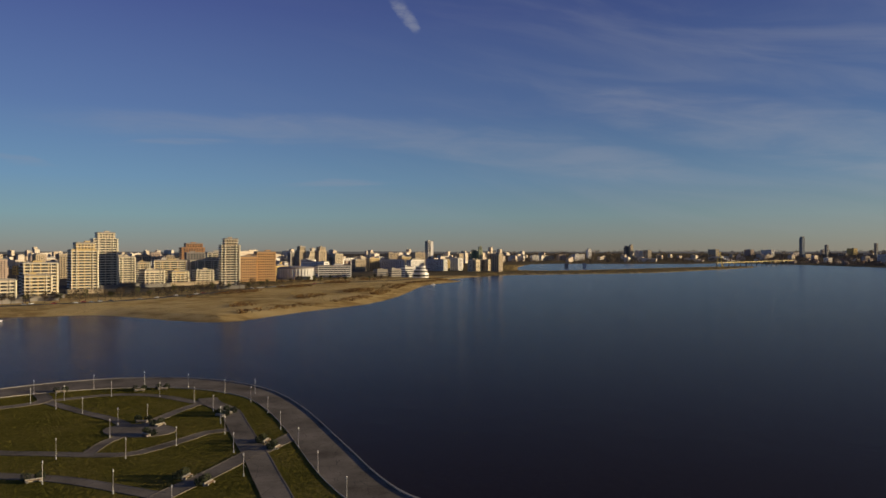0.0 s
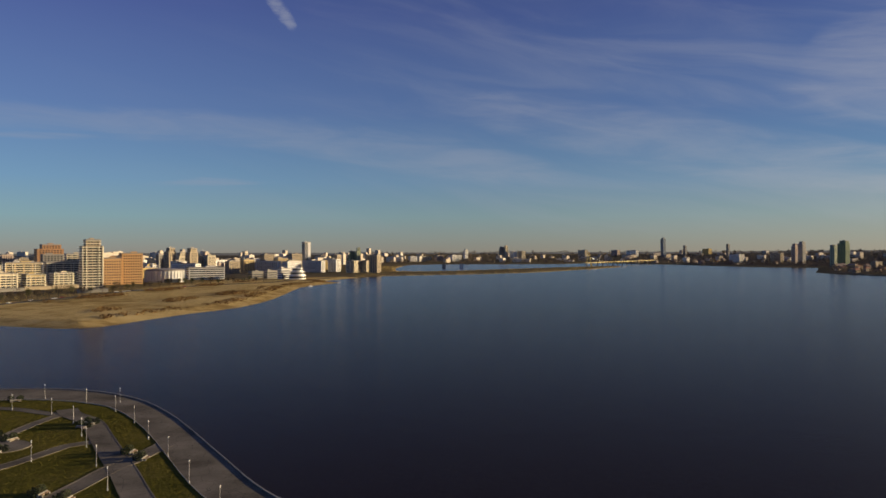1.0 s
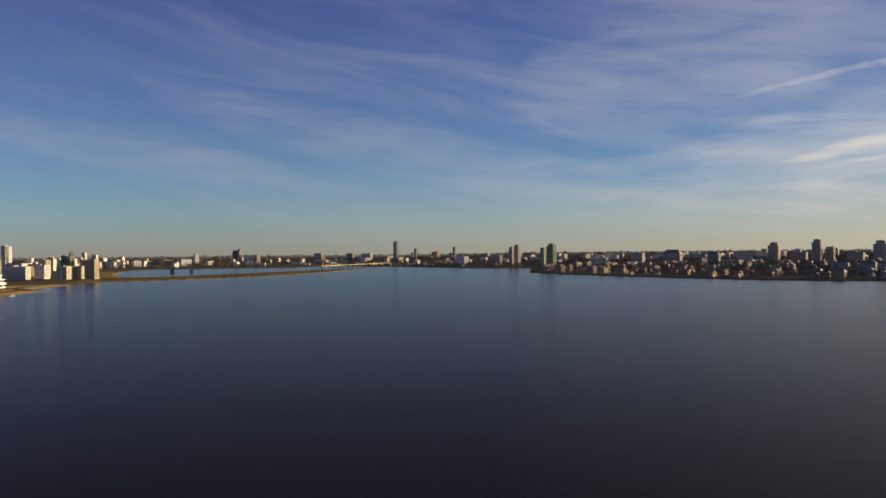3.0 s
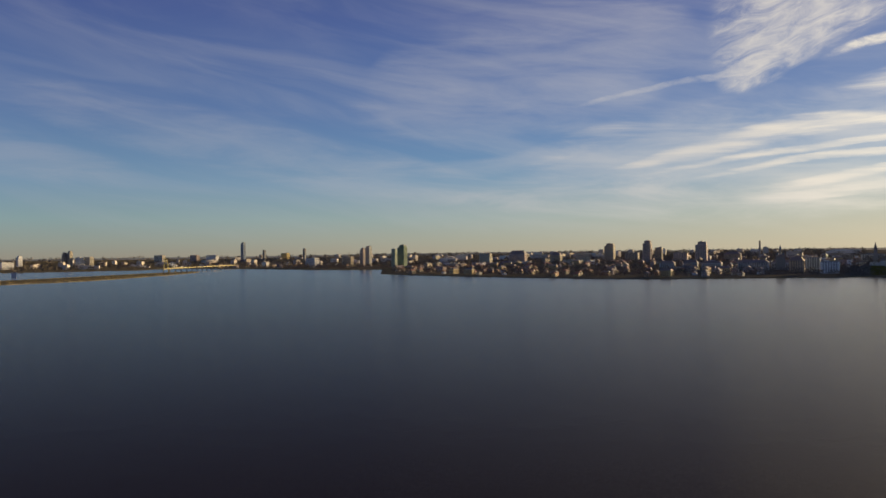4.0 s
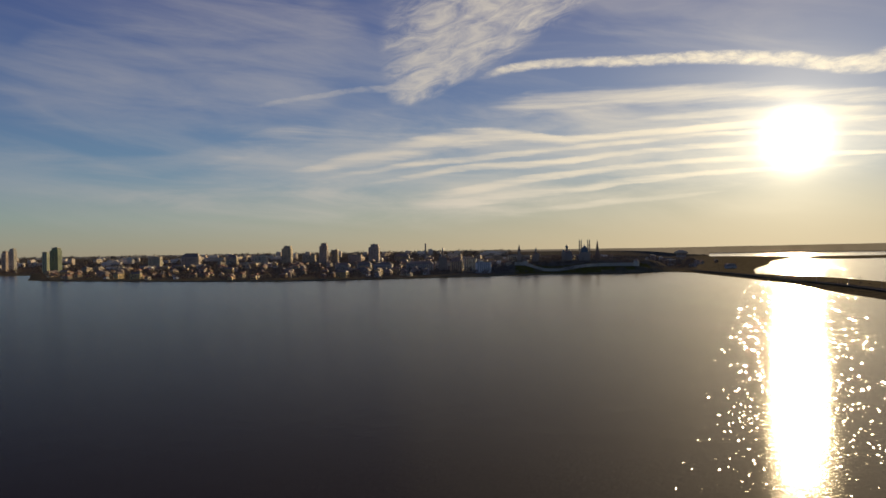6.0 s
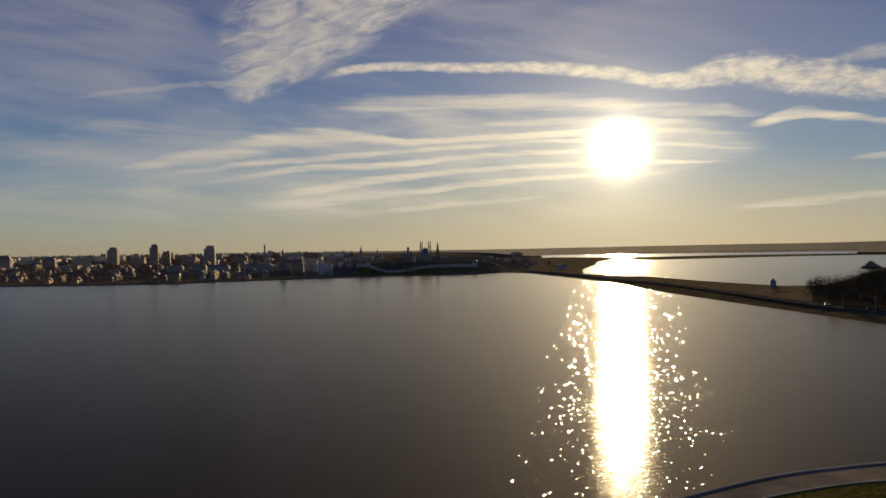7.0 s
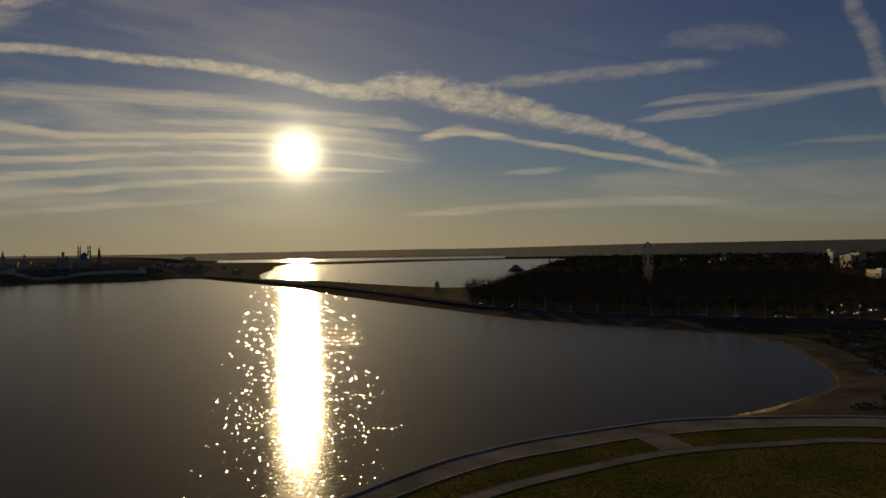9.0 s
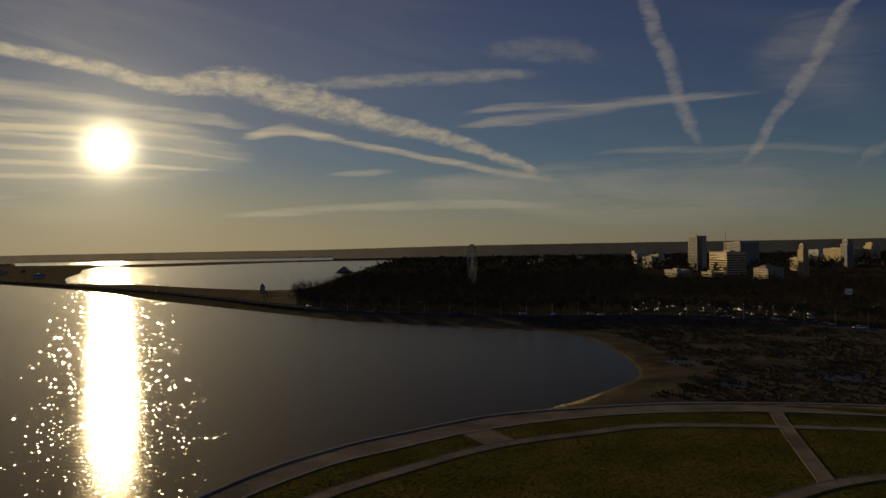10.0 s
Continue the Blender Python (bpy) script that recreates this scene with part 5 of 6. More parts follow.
def mosque():
    d = 1780
    ob = at_bearing("mosque", 55.33, d, "white mosque with a blue dome and four minarets", "mosque", z=24)
    part("hall", Shape().box(0, 0, 0, 26, 24, 15, 0.5).box(0, 0, 15, 18, 17, 4.5, 0.5), M_BACKLIT_STONE, ob)
    part("dome", Shape().turned([(8.4, 19), (8.6, 21), (8.0, 25), (6.0, 29), (3.0, 32), (0.5, 34), (0.12, 37)], sides=20), M_BLUE, ob, "blue tiled dome")
    for x in (-11.4, -7.4, 7.4, 11.4):
        shaft = Shape().turned([(1.7, 0), (1.5, 20), (1.25, 34), (1.9, 34.6), (1.9, 36.0), (1.1, 36.2), (1.0, 41)], x, -6 if abs(x) > 9 else 6, 10)
        mi = part("minaret", shaft, M_BACKLIT_STONE, ob)
        part("minaret_cap", Shape().turned([(1.4, 41), (0.9, 45), (0.1, 49.5)], x, -6 if abs(x) > 9 else 6, 10), M_BLUE, mi, "blue pointed cap")


mosque()


def stepped_tower():
    ob = at_bearing("watch_tower", 56.25, 1800, "tiered brick watch tower with a spire in painted backlit tone", "tower", z=24)
    z = 0.0
    for w, h in ((11, 9), (9.6, 8), (8, 7), (6.2, 5.5), (4.6, 4.5)):
        part("tier", Shape().box(0, 0, z, w, w, h, 0.3), M_MASONRY, ob)
        z += h
    part("spire", Shape().turned([(2.6, z), (1.6, z + 5), (0.5, z + 11), (0.08, z + 15)], sides=8), M_TILE, ob)


stepped_tower()


def church(b, d, z, w, top, label, wide=1.0, cups=5):
    ob = at_bearing("church", b, d, label, "church", z=z)
    h = (top - z) * 0.52
    part("nave", Shape().box(0, 0, 0, w * wide, w, h, 0.4), M_BACKLIT_STONE, ob)
    part("nave_roof", Shape().gable(0, 0, h - 0.1, w * wide + 1, w + 1, h * 0.16, w * 0.3), M_TILE, ob)
    spots_ = [(0, 0, 1.0), (-0.3, -0.3, 0.72), (0.3, -0.3, 0.72), (-0.3, 0.3, 0.72), (0.3, 0.3, 0.72)][:cups]
    for x, y, s in spots_:
        r, t = w * 0.13 * s, (top - z) * s
        drum = part("drum", Shape().turned([(r, h), (r, t * 0.78)], x * w * wide, y * w, 12), M_BACKLIT_STONE, ob)
        part("cupola", Shape().turned([(r * 1.1, t * 0.78), (r * 1.35, t * 0.84), (r * 0.8, t * 0.90), (r * 0.15, t * 0.95), (0.08, t)], x * w * wide, y * w, 12), M_BLUE, drum, "dark onion cupola")


church(54.04, 1790, 25, 20, 62, "white cathedral with five dark cupolas on the hill", 1.2)
church(44.86, 1720, 10, 13, 61, "old church with tall twin cupolas in painted backlit tone", 1.4, 3)
church(51.77, 1760, 24, 14, 56, "small pale chapel behind the citadel wall", 1.0, 1)


def gate_tower():
    ob = at_bearing("gate_tower", 50.54, 1760, "pale citadel gate tower with a tiered spire", "tower", z=20)
    part("shaft", Shape().box(0, 0, 0, 9, 9, 20, 0.4).box(0, 0, 20, 6, 6, 8, 0.4), M_BACKLIT_STONE, ob)
    part("spire", Shape().turned([(4.0, 28), (2.4, 33), (1.2, 38), (0.1, 44)], sides=8), M_TILE, ob)


gate_tower()
stack_ = at_bearing("factory_chimney", 43.57, 2400, "tall thin grey factory chimney behind the town", "chimney")
part("shaft", Shape().turned([(3.4, 0), (2.6, 30), (2.2, 55)], sides=14), M_CONCRETE, stack_)
part("rim", Shape().turned([(2.5, 54), (2.6, 56), (2.0, 56.2)], sides=14), M_DARK, stack_)


def arena():
    ob = at_bearing("arena", -29.4, 1300, "round white sports arena with a dark flat roof", "arena", turn=20)
    part("shell", Shape().turned([(28, 0), (29.5, 5), (30, 17), (29.4, 20)], sides=48), M_WHITE, ob)
    part("roof", Shape().turned([(30.4, 19.6), (30.4, 20.6), (26, 22.3), (8, 23.6)], sides=48), M_ROOF, ob)
    fin = mesh_of("fin", Shape().box(0, 0, 0, 0.5, 1.0, 19), M_ZINC)
    for k in range(36):
        a = k / 36 * 6.2832
        part("fin", fin, None, ob, at=(30.2 * math.cos(a), 30.2 * math.sin(a), 0.2))
    part("entrance", Shape().box(0, -30, 0, 22, 8, 7, 0.4), M_WINDOW, ob, "dark glazed entrance")


arena()


def tiered_house():
    ob = at_bearing("round_pavilion", -20.22, 1390, "round white pavilion of three stacked tiers", "building")
    for r, z, h in ((14.5, 0, 7), (12.5, 8, 5.5), (9, 14.5, 5)):
        part("tier", Shape().turned([(r, z), (r, z + h), (r + 1.2, z + h), (r + 1.2, z + h + 1)], sides=28), M_WHITE, ob)
        part("window_band", Shape().turned([(r + 0.1, z + h * 0.35), (r + 0.12, z + h * 0.8)], sides=28), M_WINDOW, ob)
    part("mast", Shape().turned([(0.4, 20), (0.1, 27)], sides=6), M_WHITE, ob)


tiered_house()


def bridge():
    ob = thing("bridge", (0, 0, 0), 0, "long pale yellow road bridge on slim piers", "bridge")
    p, q = polar(0.9, 2480, 12.5), polar(5.9, 3120, 14)
    deck = Shape()
    side = Vector((-(q - p).y, (q - p).x, 0)).normalized() * 8
    up = Vector((0, 0, 1.6))
    deck.add([tuple(v) for v in (p + side, q + side, q - side, p - side, p + side + up, q + side + up, q - side + up, p - side + up)],
             [(0, 1, 5, 4), (1, 2, 6, 5), (2, 3, 7, 6), (3, 0, 4, 7), (4, 5, 6, 7), (3, 2, 1, 0)])
    part("deck", deck, M_YELLOW, ob)
    for k in range(15):
        c = p.lerp(q, (k + 0.5) / 15)
        part("bridge_pier", Shape().box(c.x, c.y, -3, 3, 3, c.z + 3.2), M_CONCRETE, ob)
    c = p.lerp(q, 0.06)
    for s in (-1, 1):
        a = c + side * s * 1.1
        leg = Shape().rod((a.x, a.y, 0), (c.x + side.x * 0.25 * s, c.y + side.y * 0.25 * s, 47), 1.6, 1.1, 8)
        part("pylon_leg", leg, M_YELLOW, ob)
    for k in range(1, 6):
        e = p.lerp(q, 0.06 + 0.05 * k)
        part("cable", Shape().rod((c.x, c.y, 45 - 3 * k), (e.x, e.y, e.z + 1), 0.18, sides=4), M_STEEL, ob)


bridge()


def ferris_wheel():
    ob = at_bearing("ferris_wheel", 95.33, 1020, "tall pale ferris wheel seen edge on among bare trees", "ferris wheel", turn=77)
    r, zc = 24.5, 28.5
    for y in (-1.1, 1.1):
        rim_ = Shape()
        for k in range(36):
            a, b = k / 36 * 6.2832, (k + 1) / 36 * 6.2832
            rim_.rod((r * math.cos(a), y, zc + r * math.sin(a)), (r * math.cos(b), y, zc + r * math.sin(b)), 0.42, sides=4)
        part("rim", rim_, PAINT["tan"], ob)
    for k in range(18):
        a = k / 18 * 6.2832
        part("spoke", Shape().rod((0, 0, zc), (r * math.cos(a), 0, zc + r * math.sin(a)), 0.3, sides=4), PAINT["cream"], ob)
        cx, cz = (r + 0.4) * math.cos(a), zc + (r + 0.4) * math.sin(a)
        cabin = part("cabin", Shape().turned([(0.4, -1.9), (1.1, -1.5), (1.15, -0.2), (0.7, 0.3), (0.1, 0.5)], sides=10), PAINT["cream"], ob, at=(cx, 0, cz))
        part("cabin_window", Shape().turned([(1.18, -1.1), (1.2, -0.4)], sides=10), M_WINDOW, cabin)
    for s in (-1, 1):
        for x in (-9, 9):
            part("support_leg", Shape().rod((x, 4.5 * s, 0), (0, 1.8 * s, zc), 0.45, 0.35, 6), PAINT["tan"], ob)
    part("hub", Shape().rod((0, -2.4, zc), (0, 2.4, zc), 1.2, sides=12), M_STEEL, ob)


ferris_wheel()


def floating_house():
    p = polar(85.8, 1756)
    ob = thing("floating_restaurant", (p.x, p.y, -0.4), -85.8 + 10, "dark floating restaurant with stepped pavilion roofs", "boat")
    part("hull", Shape().add([(-18, -5, 0), (18, -5, 0), (18, 5, 0), (-18, 5, 0), (-20, -6, 3), (21, -6, 3), (21, 6, 3), (-20, 6, 3)],
                             [(0, 1, 5, 4), (1, 2, 6, 5), (2, 3, 7, 6), (3, 0, 4, 7), (4, 5, 6, 7)]), M_DARK, ob)
    z = 3.0
    for w, h in ((30, 3.4), (20, 3.2), (10, 3.0)):
        part("deck_house", Shape().box(-1, 0, z, w, w * 0.34, h), PAINT["slate"], ob)
        part("deck_roof", Shape().gable(-1, 0, z + h, w + 3, w * 0.34 + 3, 1.2, w * 0.3), M_TILE, ob)
        z += h + 0.4
    part("flagpole", Shape().turned([(0.12, z), (0.06, z + 4)], -1, 0, 5), M_STEEL, ob)
    part("gangway", Shape().box(34, 0, 1.2, 28, 2.2, 0.4), M_CONCRETE, ob)


floating_house()


def kiosk():
    ob = at_bearing("monument", 79.9, 905, "dark tall stone monument beside the dam road", "monument", turn=20)
    part("plinth", Shape().box(0, 0, 0, 6.5, 6.5, 2.2, 0.3), M_CONCRETE, ob)
    part("shaft", Shape().box(0, 0, 2.2, 4.6, 4.6, 6.2, 0.6), PAINT["slate"], ob)
    part("top", Shape().turned([(2.0, 8.4), (1.6, 9.6), (0.4, 11)], sides=8), M_DARK, ob)


kiosk()


def saucer():
    ob = at_bearing("circus_hall", 62.1, 2650, "grey domed circus hall like a saucer", "building", z=18)
    part("drum", Shape().turned([(17, 0), (15, 9), (23, 14)], sides=32), M_CONCRETE, ob)
    part("dome", Shape().turned([(23, 14), (23, 15.5), (19, 19), (10, 23), (2, 24)], sides=32), PAINT["tan"], ob)


saucer()
for b, d, w in ((62.9, 1980, 17), (61.3, 1900, 9), (65.4, 1780, 22)):
    ob = at_bearing("hall_tent", b, d, "low hall with a pale shining arched roof", "building", turn=15)
    part("wall", Shape().box(0, 0, 0, w, w * 0.6, 4.5), PAINT["grey"], ob)
    arch = Shape()
    pts = [(w * 0.52 * math.cos(a), 4.4 + w * 0.28 * math.sin(a)) for a in np.linspace(math.pi, 0, 11)]
    arch.add([(x, y, z) for y in (-w * 0.32, w * 0.32) for x, z in pts], [(i, i + 1, i + 12, i + 11) for i in range(10)] + [tuple(range(10, -1, -1)), tuple(range(11, 22))])
    part("roof", arch, M_ROOF, ob, "curved metal roof")


def billboard():
    ob = at_bearing("billboard", 121.0, 715, "white square billboard on a steel post", "sign", turn=8)
    part("post", Shape().turned([(0.3, 0), (0.25, 5)], sides=8), M_STEEL, ob)
    part("board", Shape().box(0, 0, 4.6, 5.2, 0.35, 4.8, 0.03), M_WHITE, ob)


billboard()
mast_ = at_bearing("radio_mast", 113.4, 1900, "thin dark lattice radio mast", "mast")
for sx, sy in ((-1, -1), (1, -1), (0, 1)):
    part("mast_leg", Shape().rod((sx * 2.2, sy * 2.2, 0), (sx * 0.2, sy * 0.2, 78), 0.28, 0.14, 4), M_DARK, mast_)
for k in range(12):
    z = 4 + 6 * k
    w = 2.2 * (1 - z / 86)
    part("mast_brace", Shape().rod((-w, -w, z), (w, -w, z + 4), 0.12, sides=4), M_DARK, mast_)

# two portal blocks on the far dike, plain stand-ins for unidentified silos
for b, d, m_, words in ((-9.4, 2320, PAINT["slate"], "dark"), (-8.1, 2340, PAINT["pale"], "pale")):
    ob = at_bearing("pump_house", b, d, f"small {words} portal tower block on the flats", "building")
    part("wall", Shape().box(0, 0, 0, 11, 10, 17, 0.3), m_, ob)
    part("roof", Shape().box(0, 0, 17, 12, 11, 1, 0.2), M_ROOF, ob)


def motor_boat(b, d, rz, length):
    p = polar(b, d)
    ob = thing("motor_boat", (p.x, p.y, -0.3), rz, "small white motor boat moored on the river", "boat", "boats")
    a, w = length / 2, length * 0.16
    part("hull", Shape().add([(-a, -w * 0.7, 0), (a * 0.6, -w * 0.6, 0), (a * 0.6, w * 0.6, 0), (-a, w * 0.7, 0), (-a, -w, 1.1), (a * 0.6, -w, 1.2), (a, 0, 1.4), (a * 0.6, w, 1.2), (-a, w, 1.1)],
                             [(0, 1, 5, 4), (1, 6, 5), (1, 2, 6), (2, 7, 6), (2, 3, 8, 7), (3, 0, 4, 8), (4, 5, 6, 7, 8)]), M_WHITE, ob)
    part("cabin", Shape().box(-a * 0.1, 0, 1.1, length * 0.4, w * 1.3, 1.2, 0.2), M_WHITE, ob)
    part("windscreen", Shape().box(a * 0.34, 0, 1.2, 0.1, w * 1.2, 0.8), M_WINDOW, ob)


for b, d, rz, l in ((-49.2, 622, 30, 9), (-48.7, 628, 70, 8), (-49.7, 612, 10, 9), (-19.25, 1130, 40, 7)):
    motor_boat(b, d, rz, l)

# ---- small houses of the old town and far blocks ----
def house(w, dep, h, colour, roof_mat, words):
    ob = thing("house", (0, 0, 0), 0, f"{words} town house with a pitched roof", "house", "town houses")
    part("wall", Shape().box(0, 0, -3, w, dep, h + 3), PAINT[colour], ob)
    part("roof", Shape().gable(0, 0, h - 0.1, w + 1.0, dep + 1.0, dep * 0.36, w * 0.12), roof_mat, ob)
    part("chimney", Shape().box(w * 0.2, dep * 0.1, h + 1, 1.0, 0.9, dep * 0.36, 0.08), PAINT["brick"], ob)
    panes = Shape()
    facade(panes, w, dep, 0.4, max(1, int(h / 3)), 3.0, 3.0, 1.3, 1.6)
    part("glazing", panes, M_WINDOW, ob, "dark window panes", kind="stuff")
    return ob


M_RED_ROOF = plain("red_roof_sheets", (0.34, 0.15, 0.085), 0.6)
HOUSES = [house(12, 8, 5, "cream", M_TILE, "cream"), house(15, 9, 7, "tan", M_RED_ROOF, "tan"), house(11, 8, 5, "honey", M_RED_ROOF, "yellow"),
          house(19, 10, 9, "rose", M_TILE, "rose"), house(10, 7, 4.5, "white", M_TILE, "small white"), house(22, 11, 11, "honey", M_TILE, "large yellow"), house(13, 9, 7, "brick", M_TILE, "brown brick")]


def scattered(count, b0, b1, d0, d1, seed, test=None, dry=18):
    """Random bearings, distances, places, ground heights and distances from water."""
    r = np.random.RandomState(seed)
    b = r.uniform(b0, b1, count)
    d = np.sqrt(r.uniform(d0 ** 2, d1 ** 2, count))
    x, y = d * np.sin(np.radians(b)), d * np.cos(np.radians(b))
    l = inland(x, y)
    z = level(x, y, l)
    keep = l > dry
    if test is not None:
        keep &= test(b, d, l)
    return [v[keep] for v in (b, d, x, y, z, l)]


def place(protos, spots, seed):
    r = random.Random(seed)
    fresh = list(protos)
    for b, d, x, y, z, l in zip(*spots):
        m = pose(x, y, z, 0, 0, (40 if 4 < b < 70 else 75 if b < 0 else 0) + r.choice((0, 90, 180)) + r.uniform(-9, 9))
        if fresh:
            fresh.pop(0).matrix_basis = m
        else:
            copy_thing(r.choice(protos), m)


place(HOUSES, scattered(330, 16.5, 50, 1440, 2450, 21, lambda b, d, l: (l > 45) & ~((b > 44) & (d < 1750))), 5)
place(HOUSES[:], [np.concatenate(v) for v in zip(scattered(46, 46, 66, 1700, 2700, 22, lambda b, d, l: (l > 60) & ~((b > 49.5) & (b < 59.5) & (d < 1850))),
                                              scattered(40, 4, 16, 2750, 3600, 23, lambda b, d, l: l > 40))], 6)


def far_block(w, dep, h, colour):
    ob = thing("apartment_building", (0, 0, 0), 0, f"distant {WORDS[colour]} apartment block with window rows", "building", "distant blocks")
    part("wall", Shape().box(0, 0, -4, w, dep, h + 4), PAINT[colour], ob)
    part("roof", Shape().box(0, 0, h, w + 0.6, dep + 0.6, 0.9).box(w * 0.2, 0, h + 0.9, w * 0.2, dep * 0.4, 2.4), M_ROOF, ob)
    panes = Shape()
    facade(panes, w, dep, 0.6, int(h / 3.1), 3.1, 5.0, 2.8, 1.7)
    part("glazing", panes, M_WINDOW, ob, "dark window panes", kind="stuff")
    return ob


BLOCKS = [far_block(60, 14, 27, "white"), far_block(38, 14, 27, "cream"), far_block(22, 18, 40, "tan"), far_block(48, 13, 15, "rose"), far_block(70, 15, 18, "ochre"), far_block(24, 20, 30, "white")]
place(BLOCKS, [np.concatenate(v) for v in zip(
    scattered(105, -52, -14, 1480, 2400, 31, lambda b, d, l: (l > 120) & ((b < -25) | (d > 1750))),
    scattered(8, 107, 126, 1750, 2900, 34))], 7)


TERRACES = [far_block(44, 13, 11, "rose"), far_block(60, 14, 13, "cream"), far_block(34, 14, 16, "tan"), far_block(30, 12, 12, "white")]
place(TERRACES, [np.concatenate(v) for v in zip(scattered(34, 15, 50, 2350, 2800, 33, lambda b, d, l: l > 100),
                                                scattered(26, 44, 62, 1950, 3000, 37, lambda b, d, l: l > 100))], 8)


def make_mass(name, stops):
    m, k = material(name)
    at = k.add("ShaderNodeNewGeometry")
    island = k.add("ShaderNodeNewGeometry", out=8)
    patch = k.noise(at, 0.02, 3)
    tone = k.math("ADD", k.math("MULTIPLY", island, 0.55), k.math("MULTIPLY", patch, 0.45))
    return finish(m, k, k.ramp(tone, stops), 0.95, **{"Specular IOR Level": 0.0})


# far walls lightened: the lift of haze is put in their colour
M_FAR_WALLS = make_mass("hazed_distant_walls", [(0.25, (0.42, 0.37, 0.31)), (0.45, (0.60, 0.51, 0.40)), (0.6, (0.76, 0.71, 0.63)), (0.8, (0.52, 0.42, 0.30))])


def far_quarter(name, spots_, label, seed, low=1.0):
    """Blocks too far off and too many to count, as one mesh: slabs with roof houses and window rows cut as ledges."""
    r = random.Random(seed)
    s = Shape()
    for b, d, x, y, z, l in zip(*spots_):
        w, dep, h = r.choice(((60, 14, 27), (36, 14, 27), (22, 18, 40), (48, 13, 15), (80, 15, 24), (24, 20, 32)))
        h *= low
        t = Shape().box(0, 0, -6, w, dep, h + 6).box(w * 0.2, 0, h, w * 0.2, dep * 0.4, 2.6)
        for f in range(int(h / 3.1)):
            t.box(0, 0, 1.2 + f * 3.1, w + 0.5, dep + 0.5, 1.2)
        a = radians((40 if 4 < b < 70 else 75 if b < 0 else 0) + r.choice((0, 90)) + r.uniform(-9, 9))
        s.add([(x + p * math.cos(a) - q * math.sin(a), y + p * math.sin(a) + q * math.cos(a), z + c) for p, q, c in t.v], t.f)
    tagged(new(name, mesh_of(name, s, M_FAR_WALLS)), label, "buildings", kind="stuff")


far_quarter("far_quarter", scattered(150, -54, -13, 2300, 4600, 36), "distant pale apartment blocks of the new quarter", 1)
far_quarter("far_suburb", scattered(60, -14, 16, 3300, 4500, 32, lambda b, d, l: l > 100), "distant pale blocks on the plain", 2, 0.6)
far_quarter("far_town", scattered(60, 16, 50, 2800, 3800, 33, lambda b, d, l: l > 100), "distant pale blocks behind the old town", 3, 0.65)
far_quarter("far_houses", scattered(9, 96, 112, 2200, 3600, 35), "distant pale blocks beyond the wood", 4, 0.35)


# ---- trees ----
def tree(seed, tall, wide, leafy):
    r = random.Random(seed)
    ob = thing("tree", (0, 0, 0), 0, "late autumn tree with sparse olive leaves" if leafy else "bare brown late autumn tree", "tree", "roadside trees")
    wood, crown = Shape(), Shape()
    wood.rod((0, 0, -0.5), (r.uniform(-0.2, 0.2), r.uniform(-0.2, 0.2), tall * 0.45), 0.26, 0.17, 7)
    wood.rod((0, 0, tall * 0.44), (r.uniform(-0.5, 0.5), r.uniform(-0.5, 0.5), tall * 0.9), 0.17, 0.04, 6)
    for k in range(9):
        a, z = k * 2.4 + r.uniform(-0.4, 0.4), tall * r.uniform(0.28, 0.62)
        reach, up = wide * r.uniform(0.5, 0.95), tall * r.uniform(0.14, 0.34)
        tip = (math.cos(a) * reach, math.sin(a) * reach, z + up)
        wood.rod((0, 0, z), tip, 0.09, 0.03, 4)
        leaf_cloud(crown, tip, (wide * 0.42, wide * 0.42, tall * 0.13), 26, 0.42, r)
        for j in range(2):
            wood.rod(tuple(0.6 * c for c in tip[:2]) + (z + up * 0.6,), (tip[0] + r.uniform(-1, 1), tip[1] + r.uniform(-1, 1), tip[2] + r.uniform(0.3, 1.4)), 0.04, 0.015, 3)
    leaf_cloud(crown, (0, 0, tall * 0.66), (wide * 0.95, wide * 0.95, tall * 0.34), 260, 0.40, r)
    part("trunk", wood, M_BARK, ob)
    part("crown", crown, M_LEAF if leafy else M_TWIG, ob)
    return ob


TREES = [tree(1, 11, 3.4, False), tree(2, 13, 4.0, False), tree(3, 9, 3.2, True), tree(5, 12, 2.6, True)]


def rows_of(spots_):
    b = np.array([s[0] for s in spots_])
    d = np.array([s[1] for s in spots_])
    x, y = d * np.sin(np.radians(b)), d * np.cos(np.radians(b))
    l = inland(x, y)
    return [b, d, x, y, level(x, y, l), l]


r_ = random.Random(9)
edge_spots = [(b + r_.uniform(-0.25, 0.25), along_bearing(ROAD, b) + r_.choice((15, 19, 26, 34, 42)) + r_.uniform(-3, 3)) for b in np.arange(83.5, 124, 0.42)]
bank_spots = [(b + r_.uniform(-0.2, 0.2), float(np.interp(b, [-50, -44, -40, -36, -32, -27, -22], [765, 776, 815, 896, 1006, 1146, 1246])) + r_.uniform(-3, 9)) for b in np.arange(-50, -22, 0.55)]
place(TREES, rows_of(edge_spots + bank_spots), 11)


